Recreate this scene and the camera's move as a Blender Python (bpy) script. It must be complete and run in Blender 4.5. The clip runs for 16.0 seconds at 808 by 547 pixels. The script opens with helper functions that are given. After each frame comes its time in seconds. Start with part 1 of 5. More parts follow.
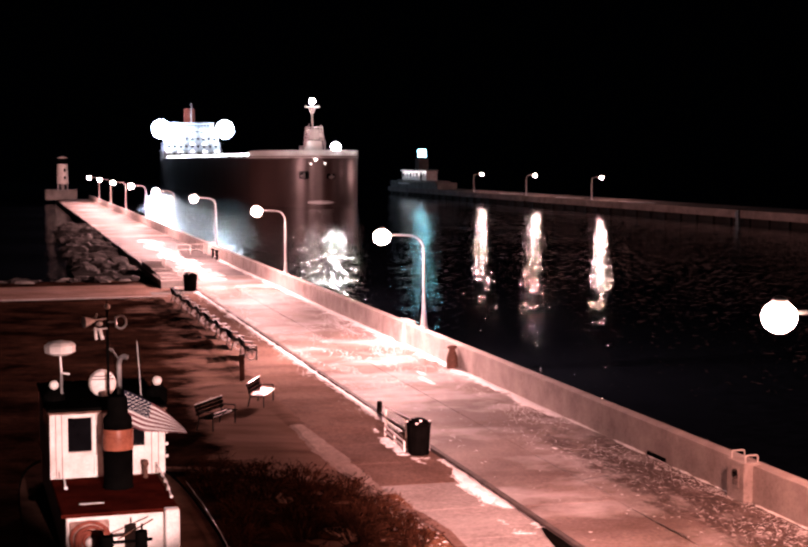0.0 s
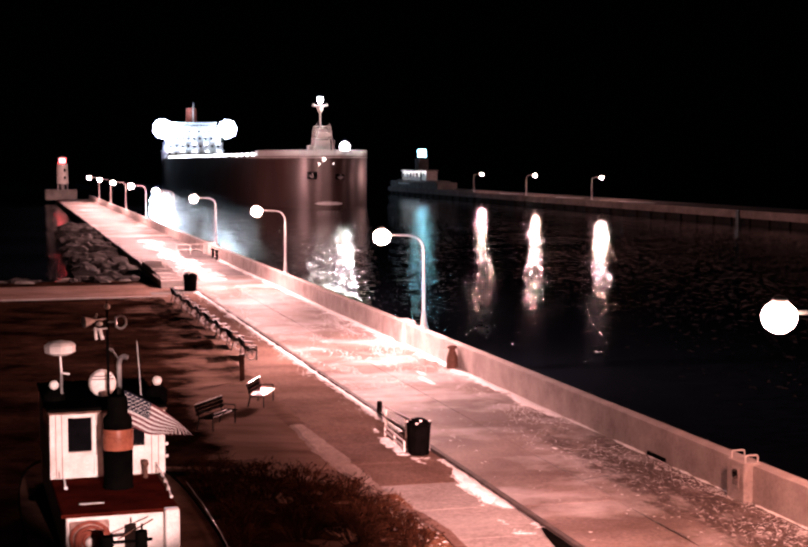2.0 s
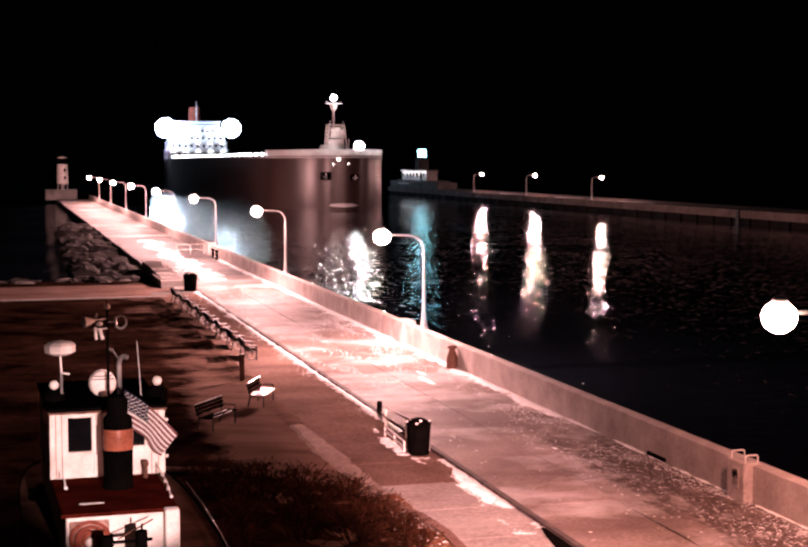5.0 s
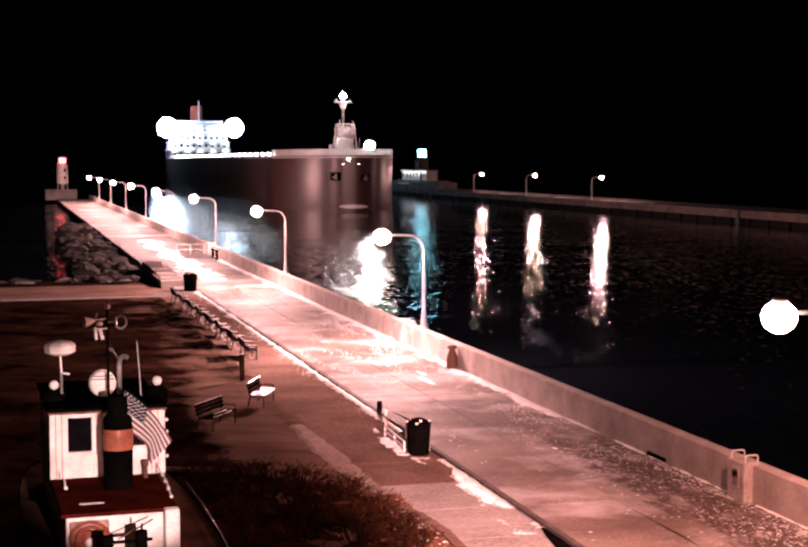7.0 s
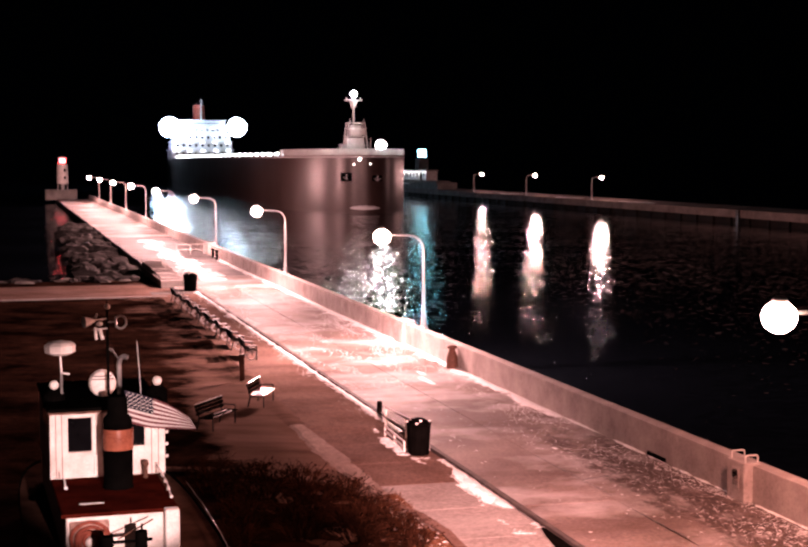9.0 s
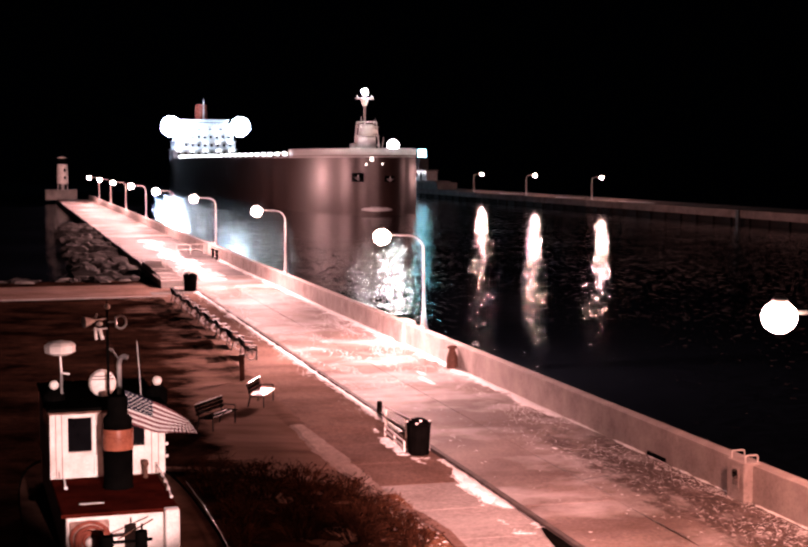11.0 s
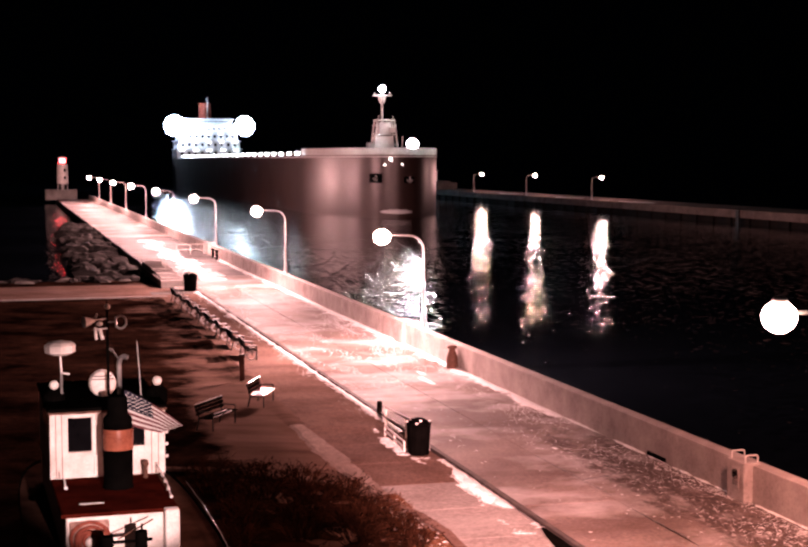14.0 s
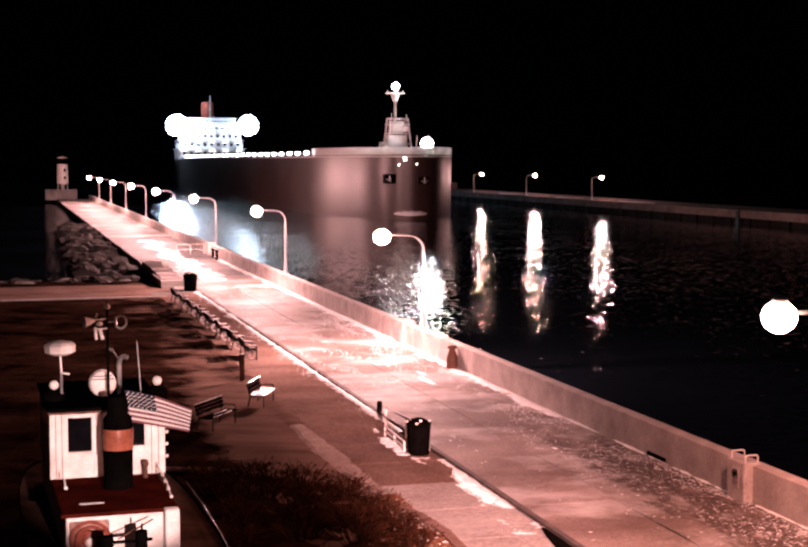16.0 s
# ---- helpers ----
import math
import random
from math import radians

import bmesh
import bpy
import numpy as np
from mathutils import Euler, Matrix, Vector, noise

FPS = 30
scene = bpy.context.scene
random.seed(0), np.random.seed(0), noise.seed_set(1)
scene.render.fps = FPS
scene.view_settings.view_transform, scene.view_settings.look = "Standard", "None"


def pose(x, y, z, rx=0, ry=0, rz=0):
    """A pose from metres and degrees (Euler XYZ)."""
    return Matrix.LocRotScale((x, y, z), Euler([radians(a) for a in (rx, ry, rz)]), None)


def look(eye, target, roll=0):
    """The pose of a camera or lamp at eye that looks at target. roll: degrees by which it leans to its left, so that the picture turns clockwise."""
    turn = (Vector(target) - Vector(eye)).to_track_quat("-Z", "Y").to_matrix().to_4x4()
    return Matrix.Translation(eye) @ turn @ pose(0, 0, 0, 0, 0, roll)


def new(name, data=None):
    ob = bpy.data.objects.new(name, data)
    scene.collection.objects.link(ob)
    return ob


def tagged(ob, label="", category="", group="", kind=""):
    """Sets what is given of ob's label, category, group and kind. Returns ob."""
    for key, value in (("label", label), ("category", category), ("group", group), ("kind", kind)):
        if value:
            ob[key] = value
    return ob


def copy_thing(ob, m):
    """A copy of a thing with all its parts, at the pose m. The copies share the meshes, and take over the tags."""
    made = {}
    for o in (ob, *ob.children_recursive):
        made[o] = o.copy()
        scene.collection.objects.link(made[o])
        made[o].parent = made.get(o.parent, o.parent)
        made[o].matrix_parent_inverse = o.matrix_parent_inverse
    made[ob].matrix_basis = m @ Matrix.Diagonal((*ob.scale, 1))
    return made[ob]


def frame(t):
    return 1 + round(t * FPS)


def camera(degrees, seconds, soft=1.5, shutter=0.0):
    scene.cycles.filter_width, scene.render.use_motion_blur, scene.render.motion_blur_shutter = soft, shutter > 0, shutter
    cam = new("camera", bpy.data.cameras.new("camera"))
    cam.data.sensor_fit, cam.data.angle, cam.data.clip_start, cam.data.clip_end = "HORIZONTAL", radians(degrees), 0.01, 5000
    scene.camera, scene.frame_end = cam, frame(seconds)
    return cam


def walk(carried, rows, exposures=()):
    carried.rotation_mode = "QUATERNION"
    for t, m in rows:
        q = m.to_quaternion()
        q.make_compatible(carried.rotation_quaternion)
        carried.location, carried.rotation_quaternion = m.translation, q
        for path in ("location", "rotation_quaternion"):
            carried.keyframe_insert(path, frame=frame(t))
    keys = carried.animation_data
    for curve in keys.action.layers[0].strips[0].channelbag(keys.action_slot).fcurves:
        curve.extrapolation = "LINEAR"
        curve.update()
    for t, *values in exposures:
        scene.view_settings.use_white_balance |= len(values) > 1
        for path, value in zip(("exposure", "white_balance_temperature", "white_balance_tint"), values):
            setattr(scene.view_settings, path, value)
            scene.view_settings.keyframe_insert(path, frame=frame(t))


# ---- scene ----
cam = camera(30.97, 16.0, soft=2.5)
EYE_POSE = pose(0, 0, 8.9, 90 - 4.415, 0, -15.253)
walk(cam, [(0.0, EYE_POSE), (16.0, EYE_POSE)])

# ---- night sky and exposure ----
world = bpy.data.worlds.new("night_sky")
scene.world = world
world.use_nodes = True
world.node_tree.nodes["Background"].inputs["Color"].default_value = (0.35, 0.45, 0.9, 1)
world.node_tree.nodes["Background"].inputs["Strength"].default_value = 0.0003
scene.view_settings.exposure = 0.0

WARM = (1.0, 0.485, 0.465)          # sodium lamps along the piers
LAMP_WATTS = 34000.0
WATER_Z = -1.0
KERB_X = 12.6
WALL_X = 18.63
WALL_TOP = 1.0


# ---- materials ----
def nodes_of(name):
    m = bpy.data.materials.new(name)
    m.use_nodes = True
    nt = m.node_tree
    return m, nt, nt.nodes["Principled BSDF"]


def coords(nt, scale=(1, 1, 1), shift=(0, 0, 0)):
    geo = nt.nodes.new("ShaderNodeNewGeometry")
    mp = nt.nodes.new("ShaderNodeMapping")
    mp.inputs["Scale"].default_value = scale
    mp.inputs["Location"].default_value = shift
    nt.links.new(geo.outputs["Position"], mp.inputs["Vector"])
    return mp.outputs["Vector"]


def local_coords(nt, scale=(1, 1, 1)):
    tc = nt.nodes.new("ShaderNodeTexCoord")
    mp = nt.nodes.new("ShaderNodeMapping")
    mp.inputs["Scale"].default_value = scale
    nt.links.new(tc.outputs["Object"], mp.inputs["Vector"])
    return mp.outputs["Vector"]


def noise_tex(nt, vec, scale, detail=4.0, rough=0.6):
    n = nt.nodes.new("ShaderNodeTexNoise")
    n.inputs["Scale"].default_value = scale
    n.inputs["Detail"].default_value = detail
    n.inputs["Roughness"].default_value = rough
    nt.links.new(vec, n.inputs["Vector"])
    return n


def ramp(nt, fac, stops):
    r = nt.nodes.new("ShaderNodeValToRGB")
    while len(r.color_ramp.elements) < len(stops):
        r.color_ramp.elements.new(0.5)
    for e, (pos, col) in zip(r.color_ramp.elements, stops):
        e.position = pos
        e.color = (*col, 1) if len(col) == 3 else col
    nt.links.new(fac, r.inputs["Fac"])
    return r


def mix(nt, fac, a, b, blend="MIX"):
    m = nt.nodes.new("ShaderNodeMix")
    m.data_type, m.blend_type = "RGBA", blend
    for sock, v in ((m.inputs["Factor"], fac), (m.inputs["A"], a), (m.inputs["B"], b)):
        if isinstance(v, (int, float)):
            sock.default_value = v
        elif isinstance(v, tuple):
            sock.default_value = (*v, 1)
        else:
            nt.links.new(v, sock)
    return m.outputs["Result"]


def bump(nt, bsdf, height, strength, distance):
    b = nt.nodes.new("ShaderNodeBump")
    b.inputs["Strength"].default_value = strength
    b.inputs["Distance"].default_value = distance
    nt.links.new(height, b.inputs["Height"])
    nt.links.new(b.outputs["Normal"], bsdf.inputs["Normal"])


def grainy(name, dark, light, scale=3.0, fine=40.0, rough=0.8, metal=0.0, relief=0.4, depth=0.01, local=False, rough_var=0.1, spec=0.15):
    """A worn surface: broad stains and fine grain between two colours."""
    m, nt, p = nodes_of(name)
    vec = local_coords(nt) if local else coords(nt)
    big = noise_tex(nt, vec, scale, 5.0, 0.65)
    small = noise_tex(nt, vec, fine, 3.0, 0.7)
    col = ramp(nt, big.outputs["Fac"], [(0.3, dark), (0.7, light)])
    speck = ramp(nt, small.outputs["Fac"], [(0.35, (0.8, 0.8, 0.8)), (0.65, (1, 1, 1))])
    nt.links.new(mix(nt, 1.0, col.outputs["Color"], speck.outputs["Color"], "MULTIPLY"), p.inputs["Base Color"])
    rr = nt.nodes.new("ShaderNodeMapRange")
    rr.inputs["To Min"].default_value, rr.inputs["To Max"].default_value = rough - rough_var, min(1, rough + rough_var)
    nt.links.new(big.outputs["Fac"], rr.inputs["Value"])
    nt.links.new(rr.outputs["Result"], p.inputs["Roughness"])
    p.inputs["Metallic"].default_value = metal
    p.inputs["Specular IOR Level"].default_value = spec
    bump(nt, p, small.outputs["Fac"], relief, depth)
    return m


def glow(name, colour, strength):
    m, nt, p = nodes_of(name)
    p.inputs["Base Color"].default_value = (0.8, 0.8, 0.8, 1)
    p.inputs["Emission Color"].default_value = (*colour, 1)
    p.inputs["Emission Strength"].default_value = strength
    return m


def pavement_material(name, dark, light, ice, streak, gloss=0.55, spec=0.2, damp=False):
    """Cold concrete: stains, broad wind-blown streaks, patches of thin ice and hoar."""
    m, nt, p = nodes_of(name)
    vec = coords(nt)
    long = coords(nt, (0.22, 0.30, 1))
    stains = noise_tex(nt, vec, 0.35, 6.0, 0.65)
    drag = noise_tex(nt, long, 1.0, 5.0, 0.6)
    grit = noise_tex(nt, vec, 9.0, 4.0, 0.7)
    base = ramp(nt, stains.outputs["Fac"], [(0.3, dark), (0.72, light)])
    worn = mix(nt, streak, base.outputs["Color"], ramp(nt, drag.outputs["Fac"], [(0.35, dark), (0.65, light)]).outputs["Color"])
    gr = ramp(nt, grit.outputs["Fac"], [(0.3, (0.55, 0.55, 0.55)), (0.7, (1.15, 1.15, 1.15))])
    grained = mix(nt, 1.0, worn, gr.outputs["Color"], "MULTIPLY")
    frost_n = noise_tex(nt, coords(nt, (0.20, 0.26, 1), (-278.008, -274.269, 0)), 0.9, 7.0, 0.66)
    frost = ramp(nt, frost_n.outputs["Fac"], [(0.47, (0, 0, 0)), (0.72, (ice, ice, ice))])
    frosted = mix(nt, frost.outputs["Color"], grained, (0.75, 0.78, 0.8))
    if damp:
        # old damp stain along the inner end of the parapet, broken up by noise
        geo = nt.nodes.new("ShaderNodeNewGeometry")
        xyz = nt.nodes.new("ShaderNodeSeparateXYZ")
        nt.links.new(geo.outputs["Position"], xyz.inputs["Vector"])
        masks = []
        for axis, lo, hi in (("X", 14.8, 16.9), ("Y", 52.0, 38.0)):
            r = nt.nodes.new("ShaderNodeMapRange")
            r.interpolation_type = "SMOOTHSTEP"
            r.inputs["From Min"].default_value, r.inputs["From Max"].default_value = lo, hi
            nt.links.new(xyz.outputs[axis], r.inputs["Value"])
            masks.append(r.outputs["Result"])
        both = nt.nodes.new("ShaderNodeMath")
        both.operation = "MULTIPLY"
        nt.links.new(masks[0], both.inputs[0])
        nt.links.new(masks[1], both.inputs[1])
        patch = noise_tex(nt, coords(nt, (0.8, 0.35, 1)), 1.6, 8.0, 0.72)
        broken = nt.nodes.new("ShaderNodeMath")
        broken.operation = "MULTIPLY_ADD"
        nt.links.new(both.outputs[0], broken.inputs[0])
        broken.inputs[1].default_value = 0.34
        nt.links.new(patch.outputs["Fac"], broken.inputs[2])
        stain = ramp(nt, broken.outputs[0], [(0.70, (0, 0, 0)), (0.84, (1, 1, 1))])
        gritty = noise_tex(nt, coords(nt, (1.0, 0.45, 1)), 7.0, 5.0, 0.75)
        grit_col = ramp(nt, gritty.outputs["Fac"], [(0.40, (0.045, 0.031, 0.027)), (0.58, (0.11, 0.08, 0.07)), (0.66, (0.55, 0.54, 0.53))])
        frosted = mix(nt, stain.outputs["Color"], frosted, grit_col.outputs["Color"])
    nt.links.new(frosted, p.inputs["Base Color"])
    rr = ramp(nt, stains.outputs["Fac"], [(0.35, (0.8, 0.8, 0.8)), (0.65, (gloss, gloss, gloss))])
    nt.links.new(rr.outputs["Color"], p.inputs["Roughness"])
    p.inputs["Specular IOR Level"].default_value = spec
    bump(nt, p, grit.outputs["Fac"], 0.35, 0.02)
    return m


def water_material():
    """Dark canal water: short wind ripples tilt the surface normal."""
    m, nt, p = nodes_of("canal_water")
    p.inputs["Base Color"].default_value = (0.004, 0.006, 0.009, 1)
    p.inputs["Roughness"].default_value = 0.03
    p.inputs["IOR"].default_value = 1.33
    sub = []
    for scale, detail, amp, across in (((1.2, 2.2, 1), 2.0, 0.19, 2.7), ((0.55, 0.40, 1), 2.0, 0.04, 0.8), ((0.05, 0.13, 1), 1.0, 0.025, 0.3)):
        first = noise_tex(nt, local_coords(nt, scale), 1.4, detail, 0.55)
        moved = nt.nodes.new("ShaderNodeVectorMath")
        moved.operation = "ADD"
        nt.links.new(local_coords(nt, scale), moved.inputs[0])
        moved.inputs[1].default_value = (57.3, 91.7, 13.1)
        second = noise_tex(nt, moved.outputs[0], 1.4, detail, 0.55)
        s = nt.nodes.new("ShaderNodeVectorMath")
        s.operation = "SUBTRACT"
        nt.links.new(first.outputs["Color"], s.inputs[0])
        nt.links.new(second.outputs["Color"], s.inputs[1])
        k = nt.nodes.new("ShaderNodeVectorMath")
        k.operation = "MULTIPLY"
        nt.links.new(s.outputs[0], k.inputs[0])
        k.inputs[1].default_value = (across * amp, amp, 0)
        sub.append(k)
    add = sub[0]
    for layer in sub[1:]:
        both = nt.nodes.new("ShaderNodeVectorMath")
        both.operation = "ADD"
        nt.links.new(add.outputs[0], both.inputs[0])
        nt.links.new(layer.outputs[0], both.inputs[1])
        add = both
    # ripples are turned to suit the camera's line to the lamps, keeping reflections upright
    wind = nt.nodes.new("ShaderNodeVectorRotate")
    wind.rotation_type = "Z_AXIS"
    wind.inputs["Angle"].default_value = radians(-19)
    nt.links.new(add.outputs[0], wind.inputs["Vector"])
    up = nt.nodes.new("ShaderNodeVectorMath")
    up.operation = "ADD"
    nt.links.new(wind.outputs[0], up.inputs[0])
    up.inputs[1].default_value = (0, 0, 1)
    unit = nt.nodes.new("ShaderNodeVectorMath")
    unit.operation = "NORMALIZE"
    nt.links.new(up.outputs[0], unit.inputs[0])
    nt.links.new(unit.outputs[0], p.inputs["Normal"])
    return m


WATER = water_material()
DECK = pavement_material("pier_concrete", (0.090, 0.060, 0.050), (0.28, 0.222, 0.20), 0.60, 0.5, 0.7, 0.06, True)
WALK = pavement_material("walk_concrete", (0.11, 0.068, 0.055), (0.28, 0.193, 0.162), 0.04, 0.45, 0.9, 0.0)
SLAB = pavement_material("pale_slab_concrete", (0.26, 0.24, 0.23), (0.42, 0.39, 0.375), 0.2, 0.2, 0.8, 0.0)


def wall_material():
    """Weathered board-marked concrete: blotches, drip streaks from the top, pitted grain."""
    m, nt, p = nodes_of("parapet_concrete")
    blot = noise_tex(nt, coords(nt), 0.9, 6.0, 0.68)
    drip = noise_tex(nt, coords(nt, (1.0, 0.55, 0.22)), 1.6, 6.0, 0.7)
    pit = noise_tex(nt, coords(nt), 11.0, 4.0, 0.75)
    base = ramp(nt, blot.outputs["Fac"], [(0.32, (0.29, 0.25, 0.235)), (0.68, (0.50, 0.45, 0.43))])
    runs = ramp(nt, drip.outputs["Fac"], [(0.34, (0.6, 0.56, 0.54)), (0.6, (1, 1, 1))])
    spots = ramp(nt, pit.outputs["Fac"], [(0.34, (0.55, 0.55, 0.55)), (0.5, (1, 1, 1))])
    col = mix(nt, 0.18, base.outputs["Color"], runs.outputs["Color"], "MULTIPLY")
    nt.links.new(mix(nt, 0.6, col, spots.outputs["Color"], "MULTIPLY"), p.inputs["Base Color"])
    p.inputs["Roughness"].default_value = 0.88
    p.inputs["Specular IOR Level"].default_value = 0.12
    bump(nt, p, pit.outputs["Fac"], 0.6, 0.02)
    return m


WALL = wall_material()
DARKCON = grainy("damp_concrete", (0.10, 0.095, 0.09), (0.22, 0.21, 0.20), 0.5, 10.0, 0.8, spec=0.05)


def lawn_material():
    """Frost-bitten turf: mown streaks, bare patches, tufts."""
    m, nt, p = nodes_of("winter_lawn_soil")
    patch = noise_tex(nt, coords(nt), 0.30, 6.0, 0.68)
    turn = nt.nodes.new("ShaderNodeVectorRotate")
    turn.rotation_type = "Z_AXIS"
    turn.inputs["Angle"].default_value = radians(24)
    nt.links.new(coords(nt), turn.inputs["Vector"])
    stretch = nt.nodes.new("ShaderNodeVectorMath")
    stretch.operation = "MULTIPLY"
    stretch.inputs[1].default_value = (0.28, 1.3, 1)
    nt.links.new(turn.outputs[0], stretch.inputs[0])
    mown = noise_tex(nt, stretch.outputs[0], 0.55, 6.0, 0.7)
    tuft = noise_tex(nt, coords(nt), 5.0, 5.0, 0.75)
    base = ramp(nt, patch.outputs["Fac"], [(0.38, (0.006, 0.0028, 0.002)), (0.72, (0.060, 0.031, 0.022))])
    rows = ramp(nt, mown.outputs["Fac"], [(0.36, (0.5, 0.47, 0.46)), (0.62, (1.25, 1.2, 1.15))])
    tufts = ramp(nt, tuft.outputs["Fac"], [(0.34, (0.4, 0.4, 0.4)), (0.64, (1.15, 1.15, 1.15))])
    col = mix(nt, 0.9, base.outputs["Color"], rows.outputs["Color"], "MULTIPLY")
    # lamplight fading over the grass, put into the turf colour beside the walk
    geo = nt.nodes.new("ShaderNodeNewGeometry")
    xyz = nt.nodes.new("ShaderNodeSeparateXYZ")
    nt.links.new(geo.outputs["Position"], xyz.inputs["Vector"])
    near = nt.nodes.new("ShaderNodeMapRange")
    near.interpolation_type = "SMOOTHSTEP"
    near.inputs["From Min"].default_value, near.inputs["From Max"].default_value = 4.0, 8.6
    nt.links.new(xyz.outputs["X"], near.inputs["Value"])
    plaza = nt.nodes.new("ShaderNodeMapRange")
    plaza.interpolation_type = "SMOOTHSTEP"
    plaza.inputs["From Min"].default_value, plaza.inputs["From Max"].default_value = 66.0, 50.0
    plaza.inputs["To Min"].default_value = 0.45
    nt.links.new(xyz.outputs["Y"], plaza.inputs["Value"])
    worn = nt.nodes.new("ShaderNodeMath")
    worn.operation = "MULTIPLY"
    nt.links.new(near.outputs["Result"], worn.inputs[0])
    nt.links.new(plaza.outputs["Result"], worn.inputs[1])
    broken = nt.nodes.new("ShaderNodeMath")
    broken.operation = "MULTIPLY_ADD"
    nt.links.new(worn.outputs[0], broken.inputs[0])
    broken.inputs[1].default_value = 0.75
    nt.links.new(patch.outputs["Fac"], broken.inputs[2])
    bare = ramp(nt, broken.outputs[0], [(0.78, (0, 0, 0)), (1.0, (0.9, 0.9, 0.9))])
    lit_turf = ramp(nt, mown.outputs["Fac"], [(0.3, (0.10, 0.062, 0.048)), (0.7, (0.25, 0.168, 0.138))])
    nt.links.new(mix(nt, bare.outputs["Color"], mix(nt, 0.8, col, tufts.outputs["Color"], "MULTIPLY"), lit_turf.outputs["Color"]), p.inputs["Base Color"])
    p.inputs["Roughness"].default_value = 0.95
    p.inputs["Specular IOR Level"].default_value = 0.0
    bump(nt, p, tuft.outputs["Fac"], 0.8, 0.06)
    return m


LAWN = lawn_material()
ROCK = grainy("shore_rock", (0.009, 0.0085, 0.008), (0.03, 0.028, 0.027), 1.2, 14.0, 0.85, relief=0.7, depth=0.04)
SNOW = grainy("old_snow", (0.74, 0.76, 0.78), (0.90, 0.92, 0.94), 2.0, 18.0, 0.7, relief=0.6, depth=0.03)
ICE = grainy("ice_glaze", (0.70, 0.72, 0.74), (0.86, 0.88, 0.90), 5.0, 30.0, 0.26, relief=0.25, depth=0.004, local=True, rough_var=0.08, spec=0.6)
WHITE = grainy("white_enamel_paint", (0.52, 0.49, 0.46), (0.82, 0.80, 0.77), 1.9, 30.0, 0.45, relief=0.1)
BLACK = grainy("black_paint", (0.001, 0.001, 0.001), (0.003, 0.0028, 0.0026), 2.0, 30.0, 0.6, relief=0.15, spec=0.0)
POLE = grainy("galvanised_pole", (0.42, 0.42, 0.42), (0.60, 0.60, 0.60), 3.0, 40.0, 0.45, metal=0.3, relief=0.1)
STEEL = grainy("dull_steel", (0.20, 0.20, 0.20), (0.40, 0.40, 0.40), 3.0, 40.0, 0.4, metal=0.7, relief=0.15)
RAILW = grainy("white_rail_paint", (0.55, 0.54, 0.52), (0.78, 0.77, 0.75), 3.0, 40.0, 0.5, relief=0.1)
BROWNDECK = grainy("brown_roof_paint", (0.022, 0.0035, 0.0024), (0.066, 0.011, 0.007), 1.5, 24.0, 0.45, relief=0.3, spec=0.0)
TUGDECK = grainy("weathered_deck_paint", (0.034, 0.019, 0.014), (0.088, 0.050, 0.038), 1.2, 22.0, 0.8, relief=0.3, spec=0.0)
ORANGE = grainy("orange_band_paint", (0.13, 0.042, 0.026), (0.30, 0.105, 0.065), 3.0, 30.0, 0.28, relief=0.1)
TAR = grainy("black_tarred_hull", (0.0025, 0.0022, 0.002), (0.005, 0.0045, 0.004), 2.0, 30.0, 0.9, relief=0.2, spec=0.0)
REDPAINT = grainy("faded_red_paint", (0.22, 0.05, 0.035), (0.36, 0.09, 0.06), 2.0, 30.0, 0.55)
HULLRED = grainy("ore_carrier_red_hull", (0.028, 0.0165, 0.0148), (0.058, 0.036, 0.032), 0.12, 1.6, 0.36, relief=0.12, depth=0.05, local=True, spec=0.5)
SHIPWHITE = grainy("ship_white_paint", (0.60, 0.60, 0.60), (0.80, 0.80, 0.80), 0.3, 3.0, 0.5, local=True)
SHIPDECK = grainy("ship_deck_paint", (0.10, 0.06, 0.05), (0.18, 0.11, 0.09), 0.4, 4.0, 0.7, local=True)
DARKGLASS = grainy("dark_window_glass", (0.002, 0.002, 0.0025), (0.005, 0.005, 0.006), 1.0, 6.0, 0.06, relief=0.0, rough_var=0.02, spec=0.1)
WOOD = grainy("weathered_bench_wood", (0.003, 0.0025, 0.002), (0.012, 0.009, 0.008), 4.0, 60.0, 0.6, local=True, spec=0.0)
IRON = grainy("bench_iron", (0.02, 0.02, 0.02), (0.05, 0.05, 0.05), 4.0, 40.0, 0.4, metal=0.5, local=True)
TWIG = grainy("bare_shrub_twigs", (0.003, 0.002, 0.0015), (0.040, 0.016, 0.009), 0.45, 14.0, 0.9, relief=0.5, spec=0.0)
BEDSOIL = grainy("dark_bed_soil", (0.006, 0.003, 0.002), (0.05, 0.022, 0.013), 0.7, 9.0, 0.95, relief=0.7, depth=0.05, spec=0.0)
FLAGWHITE = grainy("flag_white_cloth", (0.86, 0.86, 0.85), (0.93, 0.93, 0.92), 6.0, 60.0, 0.8, local=True)
FLAGRED = grainy("flag_red_cloth", (0.20, 0.075, 0.085), (0.27, 0.11, 0.12), 6.0, 60.0, 0.8, local=True)
FLAGBLUE = grainy("flag_blue_cloth", (0.022, 0.022, 0.04), (0.04, 0.04, 0.065), 6.0, 60.0, 0.8, local=True)
LAMPGLOW = glow("sodium_lamp_glare", (1.0, 0.62, 0.52), 60.0)
GREENGLOW = glow("green_beacon_lens", (0.22, 0.64, 0.80), 22.0)
